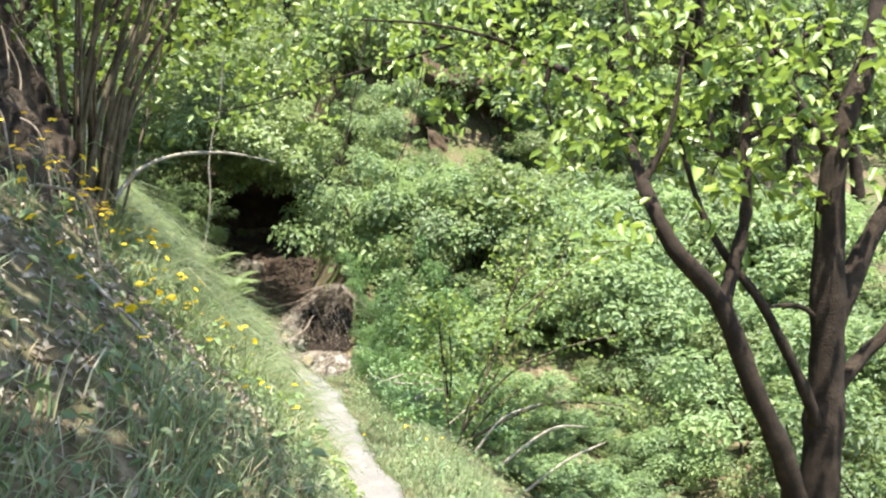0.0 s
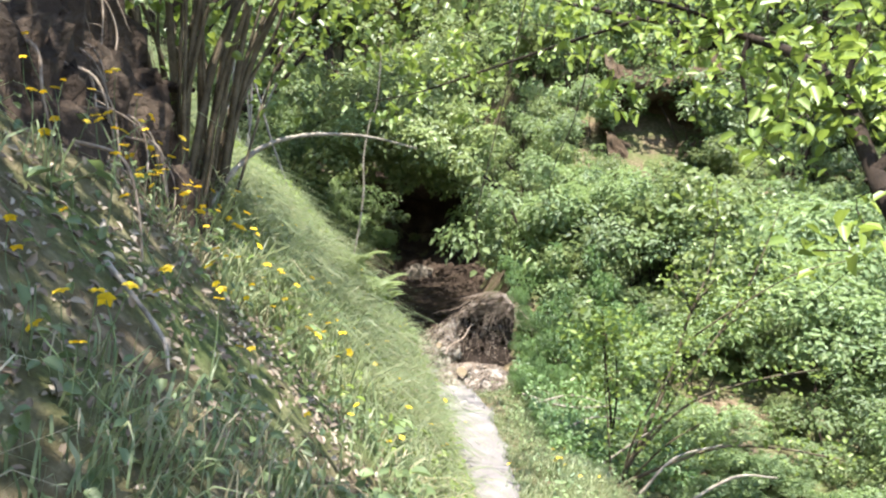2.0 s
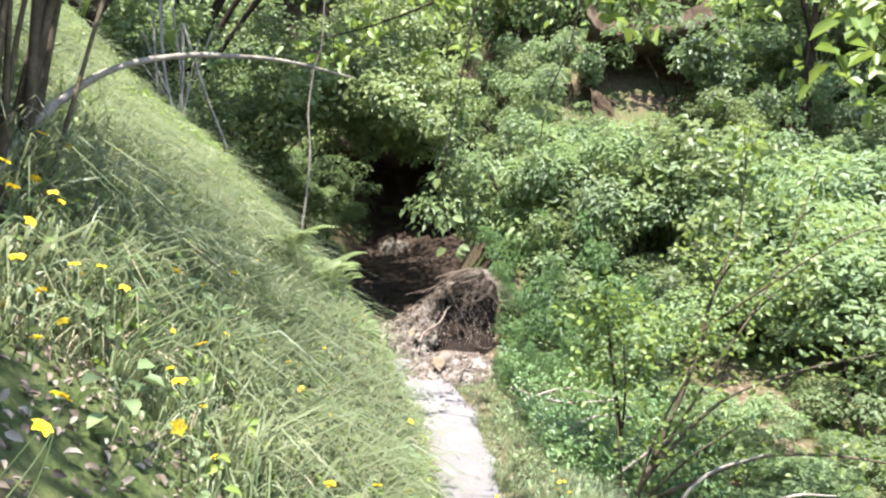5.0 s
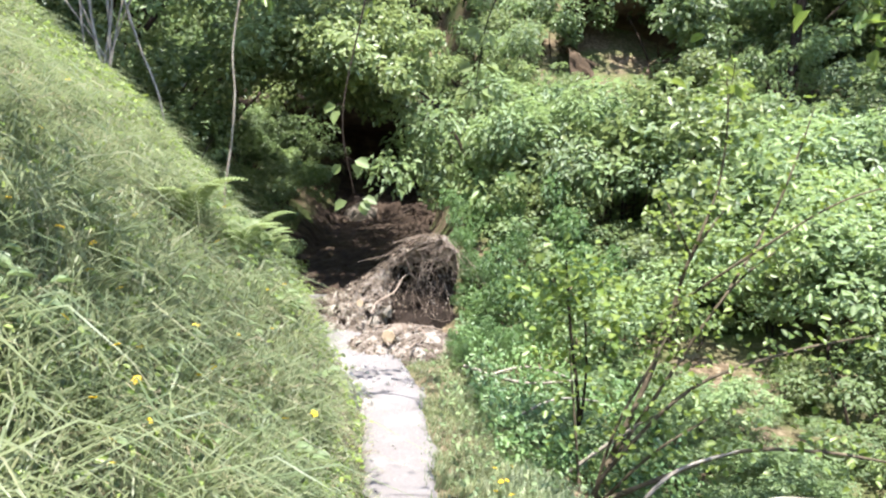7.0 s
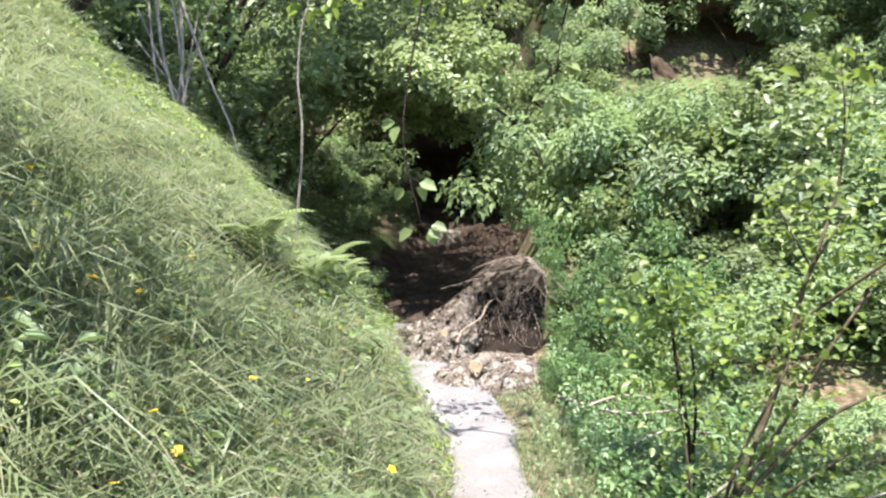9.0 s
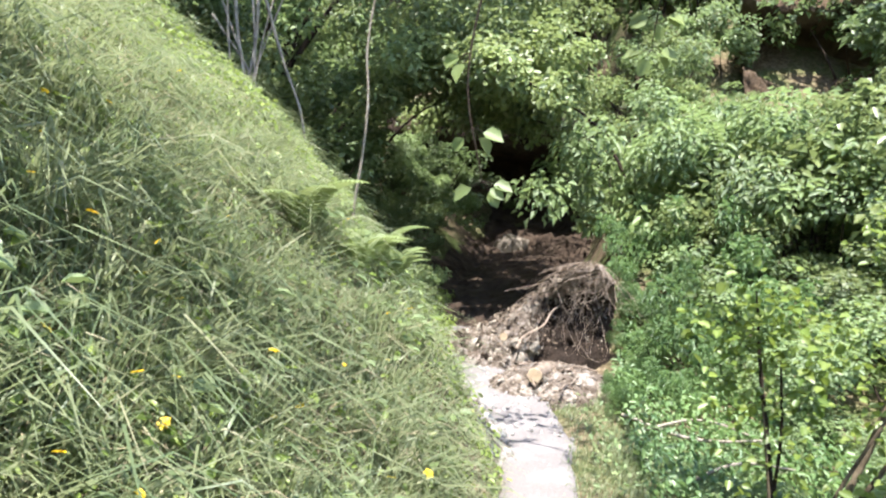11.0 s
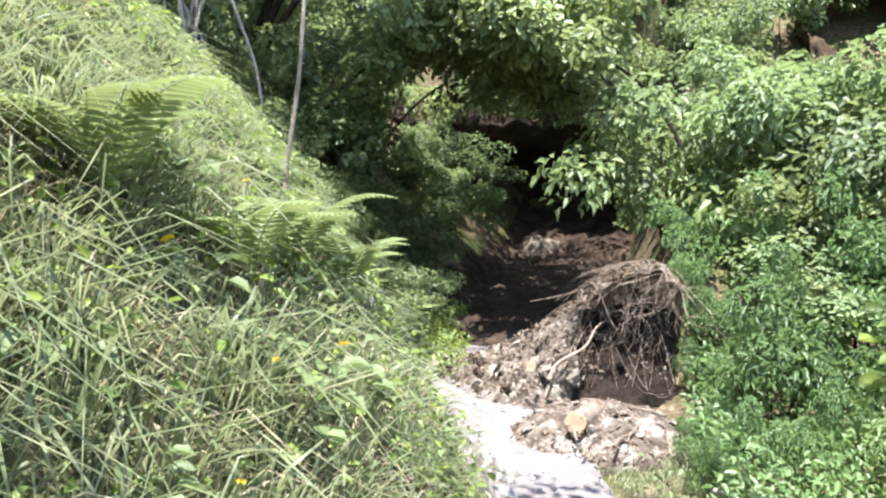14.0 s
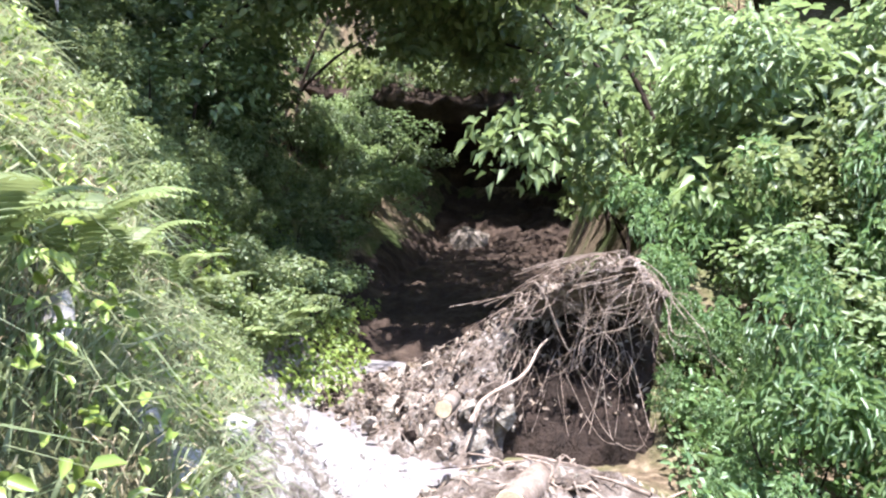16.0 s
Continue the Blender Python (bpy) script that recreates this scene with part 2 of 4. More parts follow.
def crown(n, leaf, clumps=26, rich=True, flat=0.8, low=-0.35, aspect=0.62):
    """Foliage of about one metre radius: leaf clumps over an uneven dome with gaps between."""
    d = unit(fuzz(clumps))
    d[:, 2] = np.where(d[:, 2] < low, -d[:, 2], d[:, 2])
    c = d * rng.uniform(0.35, 1.2, (clumps, 1)) * (1, 1, flat)
    cr = rng.uniform(0.13, 0.40, clumps)
    w = cr**2 / (cr**2).sum()
    k = rng.choice(clumps, n, p=w)
    out = unit(fuzz(n))
    pos = c[k] + out * (cr[k] * rng.uniform(0.15, 1.0, n) ** 0.4)[:, None] * (1, 1, 0.75)
    normal = unit(out * 0.55 + d[k] * 0.35 + np.array([0.1, 0, 0.75]) + fuzz(n, 0.42))
    axis = np.cross(normal, fuzz(n)) + out * 0.4 + np.array([0, 0, -0.25])
    size = leaf * rng.uniform(0.6, 1.3, n)
    return leaves(pos, axis, normal, size, size * aspect, rich)


def spread_stems(count, height, reach, r0, sides=5, base=0.12):
    """Stems that fan out from one foot."""
    out = []
    for i in range(count):
        a = rng.uniform(0, 2 * np.pi)
        o = np.array([math.cos(a), math.sin(a), 0])
        top = o * rng.uniform(0.2, 1.0) * reach + (0, 0, height * rng.uniform(0.7, 1.1))
        foot = o * base * rng.uniform(0, 1) - (0, 0, 0.25)
        mid = foot * 0.5 + top * 0.5 + (0, 0, 0.12 * height) + rng.normal(size=3) * 0.05
        out.append(tube([foot, mid, top], r0 * rng.uniform(0.6, 1.1), r0 * 0.25, sides, 4))
    return joined(out)


# ---- the lie of the land ----
PATH_Y = [-40, -3, -0.8, 1, 2, 2.8, 4, 5, 6.3, 7, 8.4, 9.2, 10, 11, 11.6, 12.2, 13, 14, 18, 30, 60]
PATH_X = [0.7, 0.7, 0.70, 0.97, 1.06, 1.17, 1.14, 1.06, 0.92, 0.83, 0.68, 0.56, 0.38, 0.04, -0.28, -0.64, -0.96, -1.08, -1.0, -1.7, -1.8]
PATH_ZY = [-40, -3, -0.8, 1, 2, 2.6, 3.2, 4, 5, 6, 7, 8.4, 11.3, 13.5, 20, 25, 27, 31, 40, 60, 120]
PATH_Z = [2.4, 1.2, 1.02, 0.88, 0.78, 0.64, 0.54, 0.40, 0.26, 0.15, 0.05, 0.0, 0.05, 0.10, 0.3, 0.5, 2.2, 8, 17, 30, 40]
LOW_Y = [-60, -5, 2, 5, 8.5, 12, 14.5, 18, 22, 26, 40, 60, 120]
LOW_Z = [-2, -0.6, -0.75, -0.6, -0.35, 0.2, 1.5, 2.5, 4.5, 7.5, 18, 31, 45]


def path_x(y):
    return np.interp(y, PATH_Y, PATH_X)


def path_z(y):
    return np.interp(y, PATH_ZY, PATH_Z)


def half_width(y):
    return np.interp(y, [-5, 6, 8.4, 9.2, 10, 11.5, 12.5, 13.8, 15, 40], [0.21, 0.23, 0.26, 0.28, 0.38, 0.5, 0.46, 0.45, 0.95, 1.2])


def ease(x, a, b):
    s = np.clip((x - a) / (b - a), 0, 1)
    return s * s * (3 - 2 * s)


def waves(x, y):
    return (np.sin(1.7 * x + 0.6 * y) * np.sin(1.3 * y - 0.5 * x) + 0.6 * np.sin(3.9 * y + 1.1 * x) * np.sin(3.1 * x) + 0.35 * np.sin(8.3 * x + 2.2 * y) * np.sin(7.1 * y))


def ground_z(x, y):
    x, y = np.asarray(x, float), np.asarray(y, float)
    pz, hw, d = path_z(y), half_width(y), x - path_x(y)
    left, right = np.maximum(-d - hw, 0), np.maximum(d - hw, 0)
    bank = 0.98 * left.clip(0, 0.5) + 1.12 * np.clip(left - 0.5, 0, 3.5) + 0.75 * np.clip(left - 4, 0, 25) + 0.10 * ease(left, 0, 0.25)
    swell = np.interp(y, [0.5, 1.5, 3, 4.5, 6, 8, 11, 12.2], [0, 0.2, 0.2, 0.05, 0.10, 0.30, 0.30, 0])
    bank = bank + swell * ease(left, 0.05, 0.6) * (1 - ease(left, 1.7, 2.7))
    bank = bank - 0.34 * ease(left, 0.0, 0.45) * (1 - ease(left, 0.55, 1.2)) * ease(y, 9.0, 9.8) * (1 - ease(y, 12.3, 13.0))
    step = ease(left, 1.75, 2.15) * ease(y, 1.2, 2.4) * (1 - ease(y, 4.0, 4.7))
    bank = bank + 0.7 * step
    low = np.interp(y, LOW_Y, LOW_Z) - 0.06 * np.clip(x - 3, 0, 40)
    z = pz + bank
    w = ease(right, 0.25, 1.9)
    z = np.where(d > 0, pz * (1 - w) + low * w - 0.04 * ease(right, 0, 0.3), z)
    rough = 0.07 * ease(np.maximum(left, right), 0.05, 0.6)
    return z + rough * waves(x, y)


def axis_steps(a, b, fine_a, fine_b, fine, coarse):
    mid = np.arange(fine_a, fine_b, fine)
    lo = fine_a - np.geomspace(coarse, fine_a - a + coarse, 40)[::-1] + coarse - fine
    hi = fine_b + np.geomspace(coarse, b - fine_b + coarse, 40) - coarse
    return np.concatenate([lo, mid, hi])


def build_ground():
    gx, gy = axis_steps(-260, 260, -5, 6, 0.09, 0.6), axis_steps(-200, 320, -3, 16, 0.10, 0.6)
    X, Y = np.meshgrid(gx, gy)
    D = np.abs(X - path_x(Y)) / half_width(Y)
    Z = ground_z(X, Y) - 0.07 * (1 - ease(D, 0.75, 1.35)) * (1 - ease(Y, 13.4, 14.2))
    nx, ny = len(gx), len(gy)
    i, j = np.meshgrid(np.arange(ny - 1), np.arange(nx - 1), indexing="ij")
    a = i * nx + j
    f = np.stack([a, a + 1, a + nx + 1, a + nx], -1).reshape(-1, 4)
    ob = new("ground", mesh_of("ground", np.stack([X, Y, Z], -1).reshape(-1, 3), f, M_GROUND, True))
    tagged(ob, "steep hillside soil under grass and dead leaves", "ground", kind="structure")


def build_path():
    ys = np.arange(-3.0, 14.2, 0.07)
    us = np.linspace(-1, 1, 15)
    c, hw = path_x(ys), half_width(ys)
    hw = np.where(ys > 12.5, np.interp(ys, [12.5, 13.4, 14.2], [0.5, 0.52, 0.35]), hw)
    edge = 0.94 + 0.16 * np.sin(ys * 1.7) * np.sin(ys * 3.1 + 1) + 0.06 * np.sin(ys * 9.3) + 0.05 * np.sin(ys * 23.0)
    X = c[:, None] + us[None] * (hw * edge)[:, None] * 1.05
    Y = np.repeat(ys[:, None], len(us), 1)
    Z = np.maximum(path_z(ys)[:, None] + 0.014 - 0.03 * us[None] ** 4, 0 * X - 9) + 0.006 * waves(X * 3, Y * 2.3) + 0.0012 * rng.normal(size=X.shape)
    Z[:, 0] -= 0.05
    Z[:, -1] -= 0.05
    n, k = X.shape
    i, j = np.meshgrid(np.arange(n - 1), np.arange(k - 1), indexing="ij")
    a = i * k + j
    f = np.stack([a, a + 1, a + k + 1, a + k], -1).reshape(-1, 4)
    ob = new("path", mesh_of("path", np.stack([X, Y, Z], -1).reshape(-1, 3), f, M_PATH, True))
    return tagged(ob, "narrow sunlit footpath of pale crushed limestone", "path", kind="structure")


def stone_mesh(name, material, seed, flat=0.6):
    """An angular stone of about one metre."""
    r = np.random.default_rng(seed)
    bm = bmesh.new()
    bmesh.ops.create_icosphere(bm, subdivisions=1, radius=0.5)
    for v in bm.verts:
        v.co = v.co * float(r.uniform(0.72, 1.15))
        v.co.z *= flat
        v.co.x *= 1.25
    me = bpy.data.meshes.new(name)
    bm.to_mesh(me)
    bm.free()
    me.materials.append(material)
    return me


build_ground()
path = build_path()

# ---- the uprooted root plate beside the path ----


def mound_point(u, v):
    """u along the mound from its low end to the crest end, v from the near foot over the crest to the far foot."""
    x = -1.22 + 2.22 * u
    h = np.interp(u, [0, 0.14, 0.3, 0.45, 0.66, 0.82, 0.93, 1.0], [0.04, 0.14, 0.30, 0.50, 0.84, 1.08, 1.13, 0.95])
    crest = 12.15 + 1.15 * (1 - u) ** 1.3
    near = np.interp(u, [0, 0.3, 0.55, 0.66, 0.8, 1.0], [0.55, 0.85, 0.75, 0.28, 0.12, 0.10])
    s = np.clip(v / 0.6, 0, 1)
    back = np.clip((v - 0.6) / 0.4, 0, 1)
    under = np.interp(u, [0.5, 0.7, 1.0], [0, 0.45, 0.60])
    y = crest - near * (1 - s) ** 1.2 + 0.9 * back + under * np.sin(np.pi * np.clip(1 - s, 0, 1)) * 0.8
    z = h * np.sin(s * np.pi / 2) ** 0.8 * (1 - back**1.5)
    return x, y, z


def build_root_plate():
    plate = thing("root_plate", "uprooted tree's root plate with earth, stones and pale bare roots", "root plate", at=(0.1, 11.8, 0))
    o = np.array(plate.location)
    U, V = np.meshgrid(np.linspace(0, 1, 90), np.linspace(0, 1, 70))
    x, y, z = mound_point(U, V)
    lump = waves(x * 3.1, y * 2.7 + z * 3) * 0.045 + waves(x * 9 + z * 5, y * 8) * 0.022 + 0.012 * rng.normal(size=x.shape)
    g = path_z(y)
    P = np.stack([x + 0.5 * lump, y - lump, z + g + lump * 0.8 - 0.06], -1).reshape(-1, 3) - o
    n, k = U.shape
    i, j = np.meshgrid(np.arange(n - 1), np.arange(k - 1), indexing="ij")
    a = i * k + j
    f = np.stack([a, a + 1, a + k + 1, a + k], -1).reshape(-1, 4)
    # the recess under the crest gets a darker earth, painting in the overhang's shade
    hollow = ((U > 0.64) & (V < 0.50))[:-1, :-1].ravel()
    part("earth", mesh_of("earth", P, f[~hollow], M_DUST, True), plate, "dusty clotted earth")
    part("underside", mesh_of("underside", P, f[hollow], M_SHADE_EARTH, True), plate, "earth under the roots, coloured darker for the overhang's shade")

    def at(u, v, out=0.0):
        x, y, z = mound_point(np.array(u), np.array(v))
        return np.array([x, y - out, z + path_z(y) + 0.5 * out]) - o

    # low apron of earth in front
    R, A = np.meshgrid(np.linspace(0, 1, 22), np.linspace(0, 2 * np.pi, 60))
    ax, ay = 0.50 + 0.72 * R * np.cos(A), 11.28 + 0.62 * R * np.sin(A)
    dent = 0.10 * np.exp(-(((ax - 0.33) / 0.13) ** 2 + ((ay - 10.9) / 0.2) ** 2))
    az = path_z(ay) - dent + 0.20 * (1 - R**2) ** 0.8 - 0.05 * R**3 + waves(ax * 6, ay * 6) * 0.03 * (1 - R**2) + 0.008 * rng.normal(size=R.shape)
    n, k = R.shape
    i, j = np.meshgrid(np.arange(n - 1), np.arange(k - 1), indexing="ij")
    a = i * k + j
    f = np.stack([a, a + k, a + k + 1, a + 1], -1).reshape(-1, 4)
    part("earth_apron", mesh_of("earth_apron", np.stack([ax, ay, az], -1).reshape(-1, 3) - o, f, M_DUST, True), plate, "pale dusty earth and litter")
    bits = [stone_mesh("stone", M_PILESTONE, 60 + k) for k in range(4)]
    for i in range(70):
        q, r = rng.uniform(0, 6.28), 0.95 * rng.uniform() ** 0.5
        st = part("stone", bits[i % 4], plate)
        k = rng.choice([0.02, 0.03, 0.045, 0.07])
        st.matrix_local = Matrix.LocRotScale(np.array([0.50 + 0.7 * r * math.cos(q), 11.28 + 0.6 * r * math.sin(q), 0.04 + 0.2 * (1 - r * r) ** 0.8]) - o, Euler(rng.uniform(0, 6, 3)), (k, k, k * 0.8))
    for i in range(40):
        q, r = rng.uniform(0, 6.28), 0.85 * rng.uniform() ** 0.5
        p = np.array([0.50 + 0.7 * r * math.cos(q), 11.28 + 0.6 * r * math.sin(q), 0.05 + 0.2 * (1 - r * r)]) - o
        d = rng.normal(size=3) * (0.12, 0.10, 0.015)
        part("root", mesh_of("root", *tube([p - d, p - d * 0.3 + (0, 0, 0.03), p + d * 0.4 + rng.normal(size=3) * 0.03 + (0, 0, 0.03), p + d], rng.choice([0.004, 0.006, 0.012]), 0.003, 5, 4), M_ROOT, True), plate)
    # long bare roots that hang over the crest end
    for i in range(60):
        u = 1.0 - 0.36 * rng.uniform() ** 1.6
        top = at(min(u, 1), rng.uniform(0.5, 0.62), 0.03)
        fall = rng.uniform(0.12, 0.9) ** 1.3
        bow = rng.uniform(0.02, 0.16)
        pts = [top + (-rng.uniform(0.1, 0.45), 0.1, -0.08), top + (-0.03, -0.05, 0.03)]
        drift = rng.normal() * 0.24
        for q in (0.3, 0.55, 0.8, 1.0):
            pts.append(top + (drift * q + rng.normal() * 0.06, -0.05 - bow * math.sin(2.4 * q) + rng.normal() * 0.05, -fall * q + rng.normal() * 0.045))
        part("root", mesh_of("root", *tube(pts, rng.choice([0.0014, 0.002, 0.0026, 0.004]), 0.001, 5, 4), M_ROOT, True), plate)
    # roots that lie along the slope of earth
    for i in range(120):
        u, v = rng.uniform(0.05, 0.9), rng.uniform(0.08, 0.58)
        du, dv = rng.uniform(0.06, 0.24), rng.uniform(-0.16, 0.20)
        pts = [at(np.clip(u + du * s, 0, 1), np.clip(v + dv * s + 0.06 * rng.normal(), 0.02, 0.6), 0.01 + 0.06 * rng.uniform()) for s in np.linspace(0, 1, 5)]
        part("root", mesh_of("root", *tube(pts, rng.choice([0.0014, 0.002, 0.0026, 0.004]), 0.001, 5, 4), M_ROOT, True), plate)
    # thick roots from the cut stump
    for a, b, r in (((0.56, 0.08), (0.74, 0.22), 0.013),):
        p0, p1 = at(*a, 0.08), at(*b, 0.05)
        mids = [p0 + (p1 - p0) * q + rng.normal(size=3) * 0.045 + (0, -0.04, 0.02) for q in (0.25, 0.5, 0.75)]
        part("thick_root", mesh_of("thick_root", *tube([p0, *mids, p1], r, r * 0.5, 8, 6), M_ROOT, True), plate)
    # dead leaves and bark flakes over the earth
    n = 1500
    q = mound_point(rng.uniform(0.0, 0.98, n), rng.uniform(0.05, 0.62, n))
    pos = np.stack([q[0], q[1] - 0.03, q[2] + path_z(q[1]) - 0.01], -1) - o
    r, w = 0.95 * rng.uniform(size=n) ** 0.5, rng.uniform(0, 6.28, n)
    low = np.stack([0.50 + 0.70 * r * np.cos(w), 11.28 + 0.6 * r * np.sin(w), 0.03 + 0.20 * (1 - r * r) ** 0.8], -1) - o
    pos = np.concatenate([pos, low[:700]])
    nrm = unit(fuzz(len(pos), 0.7) + np.array([0, -0.5, 0.8]))
    size = rng.uniform(0.015, 0.055, len(pos))
    part("litter", mesh_of("litter", *leaves(pos, np.cross(nrm, fuzz(len(pos))), nrm, size, size * 0.45), M_LITTER), plate, "dead leaves and bark flakes")
    # stones caught in the earth
    kinds = [stone_mesh("stone", M_PILESTONE, s) for s in range(5)]
    for i in range(75):
        u, v = rng.uniform(0.0, 0.78), rng.uniform(0.02, 0.5)
        st = part("stone", kinds[i % 5], plate)
        s = rng.choice([0.03, 0.04, 0.05, 0.07, 0.11]) * (1.25 if v < 0.2 else 1)
        st.matrix_local = Matrix.LocRotScale(at(u, v, -0.008), Euler(rng.uniform(0, 6, 3)), (s, s, s * 0.8))
    # loose clods
    clods = [stone_mesh("clod", M_DARKSOIL, 20 + s, 0.8) for s in range(3)]
    for i in range(60):
        u, v = rng.uniform(0.02, 0.95), rng.uniform(0.05, 0.6)
        st = part("clod", clods[i % 3], plate)
        s = rng.uniform(0.04, 0.10)
        st.matrix_local = Matrix.LocRotScale(at(u, v, 0.0), Euler(rng.uniform(0, 6, 3)), (s, s, s * 0.8))
    return plate


def sawn_log(label, at, to, radius):
    """A short log with a pale sawn face towards the path."""
    log = thing("sawn_log", label, "log", at=at)
    d = np.array(to, float) - np.array(at, float)
    part("bark", mesh_of("bark", *tube([(0, 0, 0), d * 0.5 + (0.01, 0, 0.01), d], radius, radius * 0.9, 12, 6, 0.04), M_ROOT, True), log)
    bm = bmesh.new()
    bmesh.ops.create_cone(bm, cap_ends=True, segments=16, radius1=radius * 0.97, radius2=radius * 0.92, depth=0.02)
    for v in bm.verts:
        v.co.x *= 1.0 + 0.05 * math.sin(3 * v.co.y / radius)
    me = bpy.data.meshes.new("sawn_face")
    bm.to_mesh(me)
    bm.free()
    me.materials.append(M_CUT)
    face = part("sawn_face", me, log, "pale sawn face")
    face.matrix_local = Vector(-d).to_track_quat("Z", "Y").to_matrix().to_4x4()
    return log


build_root_plate()
sawn_log("sawn-off root stub with a pale face in the earth heap", (0.334, 10.96, 0.225), (0.44, 11.5, 0.20), 0.075)
sawn_log("small sawn stub sticking out of the earth heap", (-0.02, 11.30, 0.52), (-0.02, 11.6, 0.50), 0.042)


# ---- trees and shrubs ----
def hex_tree():
    """The dark forked tree on the downhill side."""
    tree = thing("broadleaf_tree", "dark-barked forked tree with bright green leaves beside the path", "tree", at=(4.0, 4.3, -0.75))
    o = np.array((4.0, 4.3, -0.75))
    trunk = [(3.95, 4.3, -0.85), (4.0, 4.3, 0.3), (4.05, 4.3, 1.2), (4.05, 4.3, 2.1), (4.1, 4.3, 2.8), (4.5, 4.5, 3.6), (4.8, 4.8, 4.6)]
    part("trunk", mesh_of("trunk", *tube(np.array(trunk) - o, 0.15, 0.05, 12, 6, 0.05), M_BARK, True), tree)
    limbs = [
        ([(3.9, 4.3, 0.1), (3.66, 4.15, 0.70), (3.4, 4.1, 1.22), (3.16, 4.1, 1.78), (2.85, 4.1, 2.13), (2.75, 4.3, 2.49), (2.87, 5.4, 3.24), (2.63, 6.6, 3.77), (2.07, 7.6, 4.13), (1.33, 8.6, 4.57)], 0.085, 0.016),
        ([(3.18, 4.1, 1.72), (3.28, 4.15, 2.0), (3.39, 4.2, 2.35), (3.43, 4.3, 2.83), (3.54, 4.4, 3.32), (4.19, 4.6, 3.67)], 0.052, 0.02),
        ([(3.96, 4.25, 0.9), (3.8, 4.2, 1.21), (3.52, 4.2, 1.73), (3.28, 4.3, 2.1), (3.16, 4.4, 2.41), (3.05, 4.5, 2.9)], 0.045, 0.015),
        ([(4.08, 4.3, 1.1), (4.3, 4.3, 1.35), (4.55, 4.3, 1.6), (5.0, 4.5, 2.2)], 0.06, 0.03),
        ([(4.08, 4.3, 1.6), (4.35, 4.35, 2.1), (4.6, 4.4, 2.5), (5.0, 4.6, 3.3)], 0.09, 0.03),
        ([(4.0, 4.3, 1.6), (3.8, 4.25, 1.72), (3.5, 4.2, 1.72)], 0.022, 0.012),
        ([(2.70, 6.4, 3.72), (2.64, 6.4, 3.5), (2.66, 6.4, 3.3), (2.75, 6.4, 2.91)], 0.03, 0.008),
        ([(2.82, 5.0, 3.0), (2.9, 5.0, 3.5), (2.85, 5.1, 4.2)], 0.022, 0.008),
        ([(2.72, 4.35, 2.5), (2.95, 4.4, 2.9), (3.1, 4.5, 3.5)], 0.03, 0.008),
        ([(3.43, 4.3, 2.83), (3.8, 4.3, 3.0), (4.3, 4.4, 3.0)], 0.02, 0.008),
        ([(4.08, 4.3, 2.7), (3.8, 4.3, 3.1), (3.6, 4.4, 3.7)], 0.045, 0.012),
        ([(2.63, 6.6, 3.77), (2.2, 6.4, 3.9), (1.6, 6.3, 4.0), (0.9, 6.2, 4.0)], 0.022, 0.008),
        ([(2.07, 7.6, 4.13), (1.3, 8.2, 4.0), (0.5, 8.5, 3.78), (-0.1, 8.6, 3.6), (-0.6, 8.6, 3.5)], 0.018, 0.005),
    ]
    ends = []
    for pts, r0, r1 in limbs:
        p = np.array(pts)
        part("limb", mesh_of("limb", *tube(p - o, r0, r1, 9, 6, 0.05), M_BARK, True), tree)
        c = smoothed(p, 6)
        ends.append(c[c[:, 2] > 2.3])
    seeds = np.concatenate([e for e in ends if len(e)] + [np.array([(3.5, 4.5, 4.0), (4.5, 4.6, 4.2), (2.5, 5.5, 4.2), (3.0, 4.6, 3.6)])])
    seeds = seeds[rng.choice(len(seeds), 280)] + rng.normal(size=(280, 3)) * (0.38, 0.40, 0.26) + (0, 0.1, 0.10)
    seeds = seeds[seeds[:, 0] > -0.8]
    n = 2500
    k = rng.choice(len(seeds), n)
    pos = seeds[k] + fuzz(n, 0.09)
    nrm = unit(fuzz(n, 0.5) + np.array([0, -0.15, 0.9]))
    ax = np.cross(nrm, fuzz(n)) + np.array([0, -0.2, -0.35])
    size = rng.uniform(0.07, 0.14, n)
    part("crown", mesh_of("crown", *leaves(pos - o, ax, nrm, size, size * 0.55), M_BRIGHT), tree, "bright green broad leaves")
    tw = [tube([s - o, s - o + rng.normal(size=3) * 0.1 + (0, 0, 0.03), s - o + rng.normal(size=3) * 0.22], 0.005, 0.002, 4, 2) for s in seeds]
    tagged(part("twig_growth", mesh_of("twig_growth", *joined(tw), M_BARK), tree), kind="stuff")


